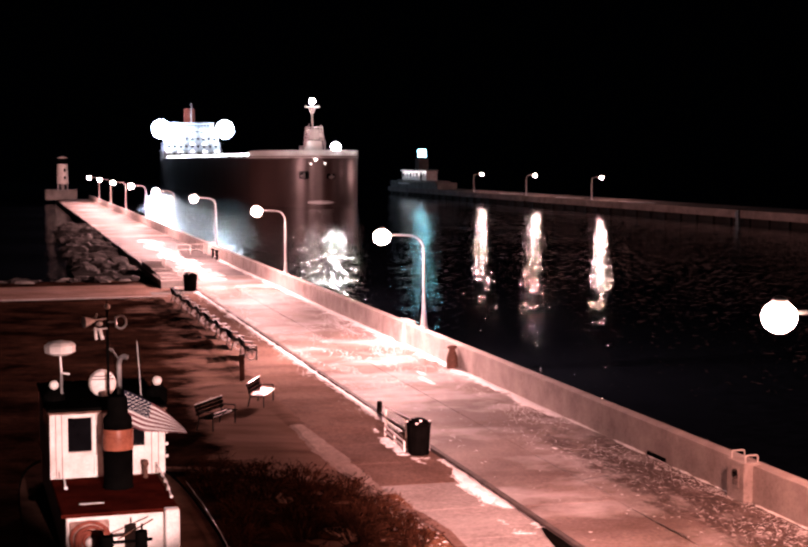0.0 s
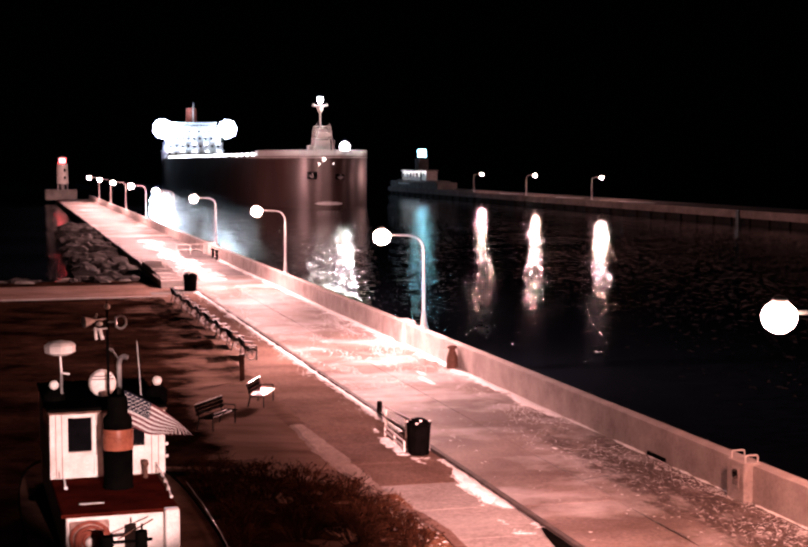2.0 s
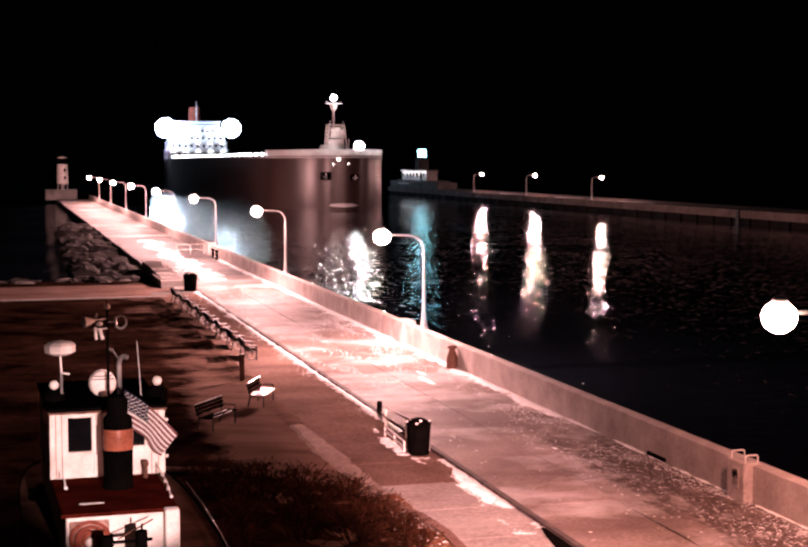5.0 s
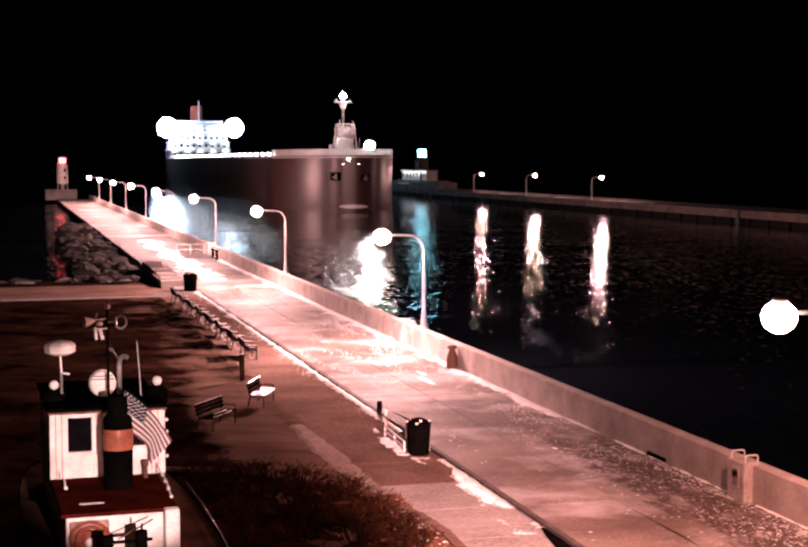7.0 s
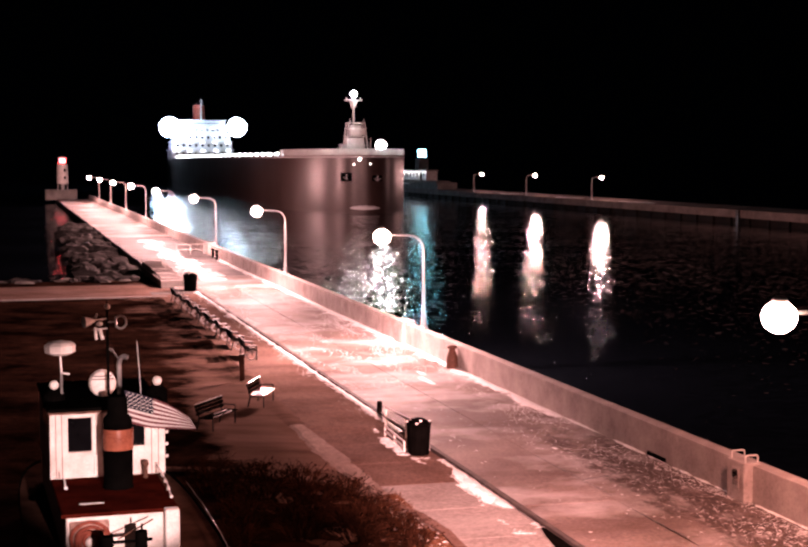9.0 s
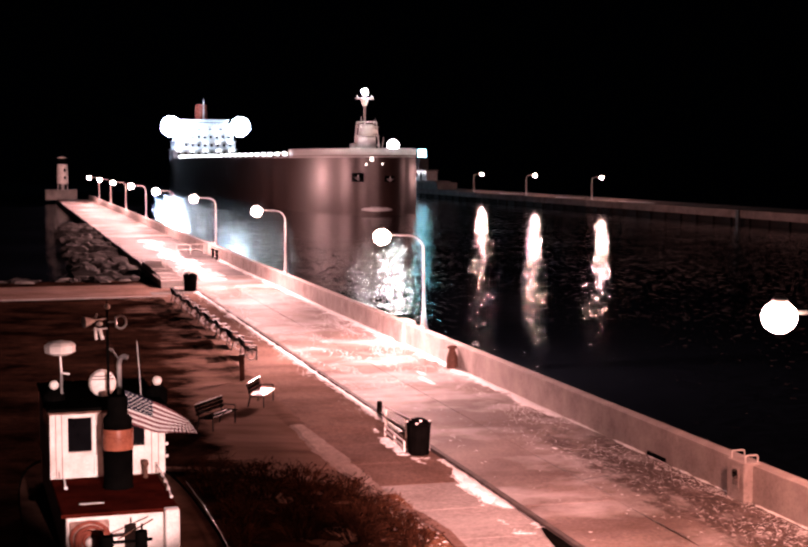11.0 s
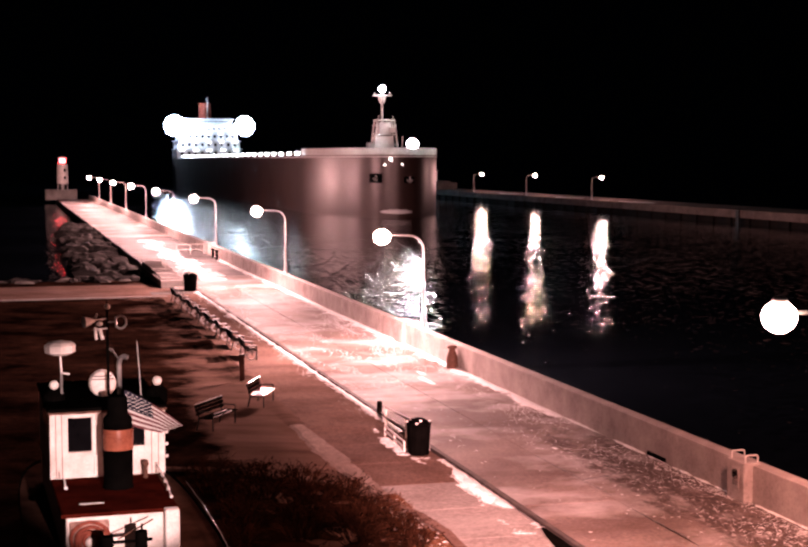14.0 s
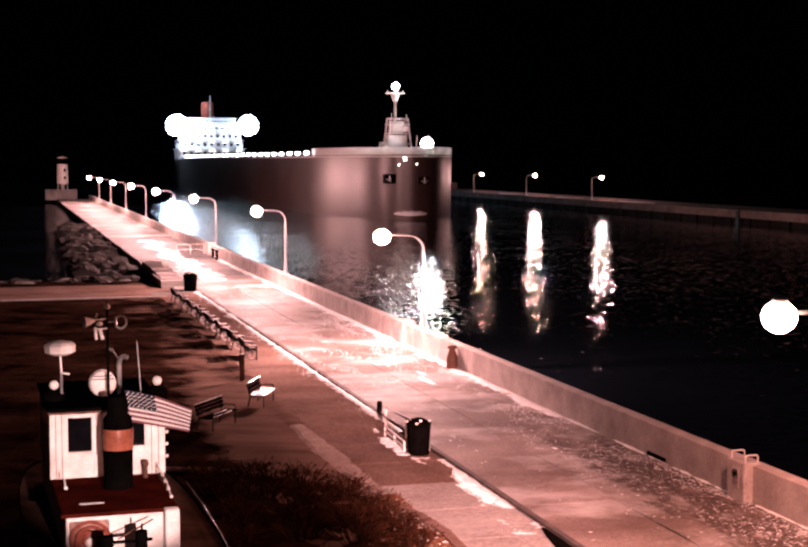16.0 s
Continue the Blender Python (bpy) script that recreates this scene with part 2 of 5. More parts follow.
STATIONGLOW = glow("station_wall_fill", (1.0, 0.93, 0.95), 34.0)
REDGLOW = glow("red_beacon_lens", (1.0, 0.06, 0.07), 22.0)
FLOODGLOW = glow("ship_flood_glare", (0.56, 0.75, 1.0), 380.0)
BOWGLOW = glow("ship_bow_lamp", (1.0, 0.88, 0.86), 520.0)
DECKGLOW = glow("ship_deck_lamp", (0.88, 0.92, 1.0), 14.0)
# dimmed so the far rack leaves no bright reflection on the water
FARFLOODGLOW = glow("ship_far_flood_glare", (0.60, 0.78, 1.0), 40.0)
HULLGLOW = glow("ship_hull_lamp", (1.0, 0.8, 0.75), 8.0)
HOSERED = grainy("faded_red_hose", (0.10, 0.022, 0.014), (0.26, 0.075, 0.05), 5.0, 40.0, 0.7, relief=0.4)
STAINED = grainy("rust_stained_paint", (0.09, 0.030, 0.020), (0.50, 0.36, 0.31), 3.2, 16.0, 0.6, relief=0.2)
# the shade on the kerb's side is put into this dark colour
SHADEDKERB = grainy("shaded_kerb_concrete", (0.028, 0.022, 0.020), (0.10, 0.08, 0.072), 1.2, 14.0, 0.85)
RUST = grainy("rusty_brown_paint", (0.055, 0.028, 0.020), (0.13, 0.068, 0.050), 3.0, 24.0, 0.7)


# ---- mesh helpers ----
def box(bm, x0, x1, y0, y1, z0, z1, bevel=0.0):
    r = bmesh.ops.create_cube(bm, size=1.0)
    for v in r["verts"]:
        v.co = Vector((x0 + (v.co.x + 0.5) * (x1 - x0), y0 + (v.co.y + 0.5) * (y1 - y0), z0 + (v.co.z + 0.5) * (z1 - z0)))
    if bevel:
        edges = list({e for v in r["verts"] for e in v.link_edges})
        bmesh.ops.bevel(bm, geom=edges, offset=bevel, segments=1, affect="EDGES")
    return bm


def rod(bm, a, b, r0, r1=None, n=10):
    a, b = Vector(a), Vector(b)
    r1 = r0 if r1 is None else r1
    m = Matrix.Translation((a + b) / 2) @ (b - a).to_track_quat("Z", "Y").to_matrix().to_4x4()
    bmesh.ops.create_cone(bm, cap_ends=True, segments=n, radius1=r0, radius2=r1, depth=(b - a).length, matrix=m)
    return bm


def tube(bm, pts, r, n=8):
    for a, b in zip(pts, pts[1:]):
        rod(bm, a, b, r, r, n)
    return bm


def ball(bm, c, r, squash=1.0, u=12, v=8):
    bmesh.ops.create_uvsphere(bm, u_segments=u, v_segments=v, radius=r, matrix=Matrix.Translation(c) @ Matrix.Diagonal((1, 1, squash, 1)))
    return bm


def turned(bm, profile, n=24, centre=(0, 0)):
    """A body of revolution from (radius, z) pairs."""
    rings = []
    for r, z in profile:
        rings.append([bm.verts.new((centre[0] + r * math.cos(2 * math.pi * i / n), centre[1] + r * math.sin(2 * math.pi * i / n), z)) for i in range(n)])
    for a, b in zip(rings, rings[1:]):
        for i in range(n):
            bm.faces.new((a[i], a[(i + 1) % n], b[(i + 1) % n], b[i]))
    bm.faces.new(list(reversed(rings[0])))
    bm.faces.new(rings[-1])
    return bm


def part(name, bm, material, parent=None, label="", smooth=False):
    me = bpy.data.meshes.new(name)
    bm.normal_update()
    bm.to_mesh(me)
    bm.free()
    me.materials.append(material)
    if smooth:
        me.shade_smooth()
    ob = new(name, me)
    ob.parent = parent
    return tagged(ob, label=label)


def thing(name, m, label, category, group="", kind=""):
    ob = new(name)
    ob.matrix_basis = m
    return tagged(ob, label, category, group, kind)


def B():
    return bmesh.new()


def setting(name, bm, material, label, category):
    return tagged(part(name, bm, material), label, category, kind="structure")


def rough_sheet(x0, x1, y0, y1, nx, ny, height):
    """A ground sheet of nx by ny cells whose height is a function of x and y."""
    bm = B()
    g = [[bm.verts.new((x0 + (x1 - x0) * i / nx, y0 + (y1 - y0) * j / ny, height(x0 + (x1 - x0) * i / nx, y0 + (y1 - y0) * j / ny))) for i in range(nx + 1)] for j in range(ny + 1)]
    for j in range(ny):
        for i in range(nx):
            bm.faces.new((g[j][i], g[j][i + 1], g[j + 1][i + 1], g[j + 1][i]))
    return bm


# ---- water, ground, piers ----
bm = B()
for a, b, c, d in ((-2500, 4500, -600, 4800),):
    bm.faces.new([bm.verts.new(p) for p in ((a, c, WATER_Z), (b, c, WATER_Z), (b, d, WATER_Z), (a, d, WATER_Z))])
water = setting("water", bm, WATER, "black rippled canal and lake water at night", "water")


def lawn_height(x, y):
    shore = max(0.0, min(1.0, (y - 109) / 22.0))
    bumps = 0.05 * noise.noise((x * 0.35, y * 0.35, 0.0))
    return -0.11 + 0.4 * bumps - 1.6 * shore * shore * (3 - 2 * shore) + 0.25 * shore * noise.noise((x * 0.5, y * 0.5, 3.0))


ground = setting("ground", rough_sheet(-400, 10.9, -200, 150, 160, 150, lawn_height), LAWN, "dry brown winter lawn sloping to the dark shore", "ground")
# pier core of the near pier, under slabs and wall
bm = B()
box(bm, 11.2, 19.05, 104, 348, -5, -0.16)
box(bm, 9.0, 19.05, -200, 104, -5, -0.3)
setting("near_pier", bm, DARKCON, "damp concrete pier body rising from the water", "pier")

# near-black base, set back below the concrete cap
PIERBASE = grainy("black_pier_base", (0.006, 0.005, 0.005), (0.018, 0.014, 0.012), 0.6, 9.0, 0.8, relief=0.5, spec=0.05)
far_pier = setting("far_pier", box(B(), 111.3, 121, -200, 424, -5, 0.9, 0.05), PIERBASE, "low dark concrete pier with a black recessed base across the canal", "pier")
base_post_me = bpy.data.meshes.new("crib_post")
bm = box(B(), -0.16, 0.16, -0.2, 0.2, -4, -0.03, 0.02)
bm.to_mesh(base_post_me)
bm.free()
base_post_me.materials.append(PIERBASE)
for k in range(46):
    ob = new("crib_post", base_post_me)
    ob.parent, ob.location = far_pier, (111.15, 150 + 6 * k, 0)
FARCON = grainy("far_pier_concrete", (0.085, 0.066, 0.058), (0.20, 0.158, 0.142), 0.35, 6.0, 0.85, relief=0.5, depth=0.03)
cap_me = bpy.data.meshes.new("cap_block")
bm = box(B(), 110.64, 121, 0.02, 11.98, 0.0, 1.26, 0.06)
bm.to_mesh(cap_me)
bm.free()
cap_me.materials.append(FARCON)
for k in range(52):
    ob = new("cap_block", cap_me)
    ob.parent, ob.location = far_pier, (0, -200 + 12 * k, 0)

# museum wall behind the viewpoint, with the floodlight that shines on the tug
setting("wall_museum", box(B(), -25, 12.5, -3.2, -2.7, -0.3, 11, 0.05), WALL, "plain building wall facing the pier", "wall")
fl = thing("wall_floodlight", pose(3.6, -2.45, 7.0), "small floodlight assumed on the building wall, out of view", "floodlight")
part("bracket", box(B(), -0.06, 0.06, -0.25, 0.0, -0.06, 0.06, 0.01), BLACK, fl)
part("hood", box(B(), -0.22, 0.22, 0.0, 0.2, -0.15, 0.15, 0.02), BLACK, fl)
beam = bpy.data.lights.new("flood_beam", "SPOT")
beam.energy, beam.color, beam.shadow_soft_size = 110000.0, (1.0, 0.58, 0.55), 0.1
beam.spot_size, beam.spot_blend = radians(8.6), 0.5
# second floodlight, unseen and assumed, added to brighten the walk and slabs
copy_thing(fl, pose(6.2, -2.45, 7.0))
yard_beam = bpy.data.lights.new("yard_beam", "SPOT")
yard_beam.energy, yard_beam.color, yard_beam.shadow_soft_size = 470000.0, (1.0, 0.43, 0.40), 0.1
yard_beam.spot_size, yard_beam.spot_blend = radians(14), 0.9
ob = new("yard_beam", yard_beam)
ob.matrix_basis = look((6.2, -2.1, 7.0), (12.2, 38.0, 0.0))
ob = new("flood_beam", beam)
ob.matrix_basis = look((3.6, -2.1, 7.0), (2.2, 30.5, 3.1))


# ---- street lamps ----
def smooth_falloff(light, smoothing=70.0):
    """Dims the pool under a lamp with a smoothed, non-physical falloff."""
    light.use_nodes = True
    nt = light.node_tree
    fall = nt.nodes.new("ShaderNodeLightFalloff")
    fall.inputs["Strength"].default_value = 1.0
    fall.inputs["Smooth"].default_value = smoothing
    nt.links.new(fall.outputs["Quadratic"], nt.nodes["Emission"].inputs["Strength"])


def street_lamp():
    lamp = thing("street_lamp", pose(0, 0, 0), "pale gooseneck street lamp, its glare added as an oversized globe", "street lamp", "lamps along the piers")
    part("base", turned(B(), [(0.22, 0), (0.22, 0.06), (0.17, 0.12), (0.12, 0.55), (0.085, 0.9)], 14), POLE, lamp)
    part("pole", rod(B(), (0, 0, 0.85), (0, 0, 3.68), 0.085, 0.06, 12), POLE, lamp)
    pts = [(0, 0, 3.63)] + [(-0.7 + 0.7 * math.cos(a), 0, 3.73 + 0.7 * math.sin(a)) for a in (0.25, 0.5, 0.75, 1.0, 1.25, 1.5)] + [(-1.1, 0, 4.46), (-1.66, 0, 4.47)]
    part("arm", tube(B(), pts, 0.05, 10), POLE, lamp)
    bm = turned(B(), [(0.16, 4.72), (0.2, 4.75), (0.14, 4.82), (0.05, 4.86)], 16, (-2.03, 0))
    rod(bm, (-1.61, 0, 4.47), (-1.92, 0, 4.47), 0.06, 0.08, 10)
    part("cap", bm, POLE, lamp, smooth=True)
    # oversized globe stands in for the glare round a smaller lamp head
    part("globe", ball(B(), (-2.03, 0, 4.38), 0.40, 0.92, 20, 12), LAMPGLOW, lamp, "oversized pinkish white globe standing in for lamp glare", True)
    lig = bpy.data.lights.new("lamp_light", "POINT")
    lig.energy, lig.color, lig.shadow_soft_size = LAMP_WATTS, WARM, 0.22
    smooth_falloff(lig)
    ob = new("lamp_light", lig)
    ob.parent = lamp
    ob.location = (-2.03, 0, 3.72)
    return lamp


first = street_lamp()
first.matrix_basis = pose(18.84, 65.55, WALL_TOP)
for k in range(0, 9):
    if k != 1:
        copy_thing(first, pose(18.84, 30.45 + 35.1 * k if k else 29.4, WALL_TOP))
# redder lamp at the ladder, its power cut to darken the deck below
dimmed_lamp = bpy.data.lights.new("redder_lamp_light", "POINT")
dimmed_lamp.energy, dimmed_lamp.color, dimmed_lamp.shadow_soft_size = 0.25 * LAMP_WATTS, (1.0, 0.36, 0.285), 0.22
smooth_falloff(dimmed_lamp)
for ob in scene.objects:
    if ob.type == "LIGHT" and ob.parent and abs(ob.parent.location.y - 29.4) < 0.1:
        ob.data = dimmed_lamp
# those across the canal are dimmed to keep their water reflections from clipping
weak = bpy.data.lights.new("dimmed_lamp_light", "POINT")
weak.energy, weak.color, weak.shadow_soft_size = 0.17 * LAMP_WATTS, WARM, 0.22
smooth_falloff(weak)
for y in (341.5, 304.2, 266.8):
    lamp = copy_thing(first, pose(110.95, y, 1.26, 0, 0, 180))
    for ob in lamp.children:
        if ob.type == "LIGHT":
            ob.data = weak


# ---- laker ship ----
def ship_section(a):
    """Half breadth and distance aft of the stem round the bluff bow, a from 0 at the stem to 1 at the shoulder."""
    return 12.0 * math.sin(a * math.pi / 2) ** 0.85, 3.0 + 34.0 * (1 - math.cos(a * math.pi / 2)) ** 0.9


def ship_strip(z0, z1, a_end, y_end, out=0.0, rake=0.05):
    """A band of hull plating from z0 to z1, round the bow and along both sides to y_end."""
    line = [ship_section(i / 36 * a_end) for i in range(37)]
    if a_end == 1:
        line += [(12.0, y) for y in np.linspace(37, y_end, 18)[1:]]
    bm = B()
    both = [(-x - (out if x else 0), y - out) for x, y in reversed(line)] + [(x + out, y - out) for x, y in line[1:]]
    rows = []
    for z in (z0, (z0 + z1) / 2, z1):
        rows.append([bm.verts.new((x, y - rake * z * max(0, 1 - (y - 3) / 34), z)) for x, y in both])
    for lo, hi in zip(rows, rows[1:]):
        for i in range(len(both) - 1):
            bm.faces.new((lo[i], lo[i + 1], hi[i + 1], hi[i]))
    return bm, both, rows


def make_ship():
    ship = thing("lake_freighter", pose(0, 0, 0), "long red-brown ore freighter with floodlit stern house entering the canal", "ship")
    bm, both, rows = ship_strip(-3, 10.85, 1, 300)
    bm.faces.new([rows[0][0], rows[1][0], rows[2][0], rows[2][-1], rows[1][-1], rows[0][-1]])
    part("hull", bm, HULLRED, ship, "dark red-brown steel hull plating", True)
    bm, both, rows = ship_strip(10.7, 10.95, 1, 299.5, -0.3)
    bm.faces.new(rows[2])
    part("deck", bm, SHIPDECK, ship)
    bm, both, rows = ship_strip(10.95, 12.2, 0.96, 0, 0.06)
    bmesh.ops.solidify(bm, geom=bm.faces[:], thickness=0.25)
    part("bulwark", bm, SHIPWHITE, ship, "white painted bow bulwark")
    bm, both, rows = ship_strip(10.55, 10.75, 1, 299, 0.12)
    part("sheer_strake", bm, SHIPWHITE, ship)
    # foam curling up at the stem
    bm = B()
    rows = []
    for i in range(25):
        a = -0.17 + 0.235 * i / 24
        x, y = ship_section(abs(a))
        swell = math.sin(math.pi * i / 24) ** 0.6
        out = 0.12 + 0.25 * swell
        rows.append([bm.verts.new((math.copysign(x, a) * (1 + 0.02 * out), y - out * d, 1.05 + h * swell)) for d, h in ((0.0, 0.42), (0.6, 0.5 + 0.08 * math.sin(5 * i)), (1.3, 0.2), (1.7, -0.3))])
    for lo, hi in zip(rows, rows[1:]):
        for k in range(3):
            bm.faces.new((lo[k], lo[k + 1], hi[k + 1], hi[k]))
    part("bow_wave", bm, SNOW, ship, "white foam at the stem", True)
    # forecastle deck and mast
    bm, both, rows = ship_strip(11.2, 11.3, 0.93, 0, -0.5)
    bm.faces.new(rows[2])
    part("forecastle_deck", bm, SHIPDECK, ship)
    bm = B()
    for sx in (-1, 1):
        for sy in (-1, 1):
            rod(bm, (2.2 * sx, 17 + 1.6 * sy, 11.2), (1.6 * sx, 17 + 1.0 * sy, 17.4), 0.16, 0.12, 8)
    for z, w in ((12.8, 2.2), (14.6, 2.0), (16.2, 1.9), (17.2, 1.7)):
        box(bm, -w, w, 17 - w * 0.8, 17 + w * 0.8, z, z + 0.18)
    box(bm, -1.8, 1.5, 15.9, 18.1, 11.2, 14.4, 0.05)
    box(bm, -1.2, 1.0, 16.2, 17.6, 14.7, 16.9, 0.05)
    part("mast_house", bm, SHIPWHITE, ship, "white lattice mast house")
    bm = B()
    box(bm, 0.7, 1.9, 16, 18, 15.0, 16.0, 0.05)
    part("platform_locker", bm, SHIPWHITE, ship)
    part("winch_box", box(B(), -3.2, -1.7, 16.2, 17.8, 11.2, 13.2, 0.05), SHIPWHITE, ship)
    for x, h in ((-1.3, 18.2), (1.4, 18.0)):
        part("aerial", rod(B(), (x, 16, 17.2), (x, 16, h), 0.06), SHIPWHITE, ship)
    part("foremast", rod(B(), (-0.4, 17, 16.8), (-0.4, 17, 22.4), 0.2, 0.14, 12), SHIPWHITE, ship)
    bm = B()
    box(bm, -2.1, 1.3, 16.6, 17.4, 21.6, 21.85, 0.05)
    rod(bm, (-0.4, 17, 20.3), (-0.4, 17, 21.6), 0.4, 0.85, 12)
    for x in (-1.8, 1.0):
        rod(bm, (x, 17, 21.85), (x, 17, 22.3), 0.06, 0.06, 6)
    part("radar_platform", bm, SHIPWHITE, ship)
    part("masthead_lamp", ball(B(), (-0.4, 16.8, 22.95), 0.6, 1, 14, 10), glow("masthead_white", (1.0, 0.9, 0.92), 110.0), ship, "bright white masthead light", True)
    part("bow_floodlight", ball(B(), (3.6, 9.5, 12.9), 0.8, 0.85, 14, 10), BOWGLOW, ship, "bright bow floodlight", True)
    # disc added to block the bow floodlight from the mast
    bm = rod(B(), (3.6, 10.45, 12.9), (3.6, 10.6, 12.9), 1.15, 1.15, 18)
    part("bow_light_hood", bm, STEEL, ship, "added disc that keeps the bow floodlight off the mast")
    part("bow_light_stand", rod(B(), (3.6, 10.2, 11.2), (3.6, 10.2, 12.7), 0.15), SHIPWHITE, ship)
    # added lamps, out of sight behind the bulwark, that brighten the mast house
    for x in (-3.4, 3.4):
        part("forecastle_lamp", ball(B(), (x, 12.6, 11.75), 0.22, 1, 12, 8), DECKGLOW, ship, "small white lamp added behind the bulwark to light the mast house", True)
    part("jackstaff", rod(B(), (0, 4.4, 11.2), (0, 3.4, 14.2), 0.09, 0.05), SHIPWHITE, ship)
    # rubbing stem bar, anchors on black patches placed to fit the camera's view
    for sx, a0, a1, z0, z1 in ((-1, 0.15, 0.25, 6.1, 7.7), (1, 0.0, 0.075, 6.1, 7.2)):
        bm = B()
        line = [ship_section(a0 + (a1 - a0) * i / 4) for i in range(5)]
        lo = [bm.verts.new((sx * (x + 0.03), y - 0.05 * z0 - 0.06, z0)) for x, y in line]
        hi = [bm.verts.new((sx * (x + 0.03), y - 0.05 * z1 - 0.06, z1)) for x, y in line]
        for i in range(4):
            bm.faces.new((lo[i], lo[i + 1], hi[i + 1], hi[i]))
        bmesh.ops.solidify(bm, geom=bm.faces[:], thickness=0.05)
        pocket = part("anchor_pocket", bm, BLACK, ship, "flat black patch for an anchor pocket")
        x, y = ship_section((a0 + a1) / 2)
        x, y, z = sx * x, y - 0.6, (z0 + z1) / 2
        bm = tube(B(), [(x, y, z + 0.5), (x, y, z - 0.4)], 0.13, 8)
        tube(bm, [(x - 0.6, y + 0.1, z), (x, y, z - 0.45), (x + 0.6, y + 0.1, z)], 0.13, 8)
        part("anchor", bm, STEEL, pocket)
    for x, y, z, r in ((-2.3, 4.3, 10.2, 0.3), (-3.3, 4.6, 9.25, 0.15), (-0.4, 3.8, 9.35, 0.13)):
        part("hull_lamp", ball(B(), (x, y - 1.6, z), r), HULLGLOW, ship)
    # hatch covers and deck lamps along the rail
    for i in range(24):
        y = 40 + i * 9.6
        part("hatch_cover", box(B(), -9, 9, y, y + 7.6, 10.9, 11.7, 0.1), SHIPDECK, ship)
    for i in range(25):
        y = 33 + i * 9.6
        bm = rod(B(), (-11.5, y, 10.9), (-11.5, y, 11.9), 0.07)
        post = part("rail_post", bm, SHIPWHITE, ship)
        part("deck_lamp", box(B(), -11.85, -11.15, y - 0.9, y + 0.9, 11.1, 11.65, 0.12), DECKGLOW, post)
    # stern house
    tiers = [(11.6, 287, 304, 10.9, 14.0), (11.2, 287.6, 303, 14.0, 17.0), (10.6, 288.2, 302, 17.0, 20.0), (9.5, 288.8, 300, 20.0, 22.6), (8.6, 287.8, 295, 22.6, 25.0)]
    for hw, y0, y1, z0, z1 in tiers:
        house = part("house_tier", box(B(), -hw, hw, y0, y1, z0, z1, 0.15), SHIPWHITE, ship, "floodlit white deckhouse tier")
        part("tier_edge", box(B(), -hw - 0.5, hw + 0.5, y0 - 0.7, y1 + 0.4, z1 - 0.02, z1 + 0.16, 0.05), SHIPWHITE, house)
        n = 9 if z1 < 25 else 13
        for i in range(n):
            x = (i - (n - 1) / 2) * 2 * hw / (n + 0.6)
            part("window", box(B(), x - 0.45, x + 0.45, y0 - 0.04, y0 + 0.1, z0 + 1.2, z1 - 0.8), DARKGLASS, house)
            # lamps added along each tier to brighten the white house front
            if i % 2 == 0 and z1 < 25:
                part("wall_lamp", box(B(), x - 0.7, x + 0.7, y0 - 0.55, y0 - 0.25, z1 - 0.45, z1 - 0.15), DECKGLOW, house)
    bm = rod(B(), (0, 299, 22), (0, 299.6, 31), 2.6, 2.1, 20)
    part("funnel", bm, REDPAINT, ship)
    part("main_mast", rod(B(), (0, 291, 25), (0, 291, 33), 0.3, 0.15), SHIPWHITE, ship)
    # racks of many lamps stand in for the glare of the ship's floodlights
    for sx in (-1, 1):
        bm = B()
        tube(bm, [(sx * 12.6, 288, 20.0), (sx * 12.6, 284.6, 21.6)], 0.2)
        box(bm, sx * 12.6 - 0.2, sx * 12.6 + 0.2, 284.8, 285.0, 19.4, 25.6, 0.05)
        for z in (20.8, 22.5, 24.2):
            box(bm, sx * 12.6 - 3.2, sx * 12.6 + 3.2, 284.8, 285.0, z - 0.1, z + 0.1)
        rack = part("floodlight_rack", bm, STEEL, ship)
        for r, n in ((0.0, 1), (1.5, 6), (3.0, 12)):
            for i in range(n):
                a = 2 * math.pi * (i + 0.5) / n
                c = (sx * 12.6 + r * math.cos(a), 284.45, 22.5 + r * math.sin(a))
                part("floodlight", rod(B(), (c[0], c[1] + 0.3, c[2]), (c[0], c[1] - 0.1, c[2] - 0.05), 0.5, 0.76, 16), FLOODGLOW if sx < 0 else FARFLOODGLOW, rack, "blue-white lamp of a cluster standing in for floodlight glare")
    return ship


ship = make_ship()


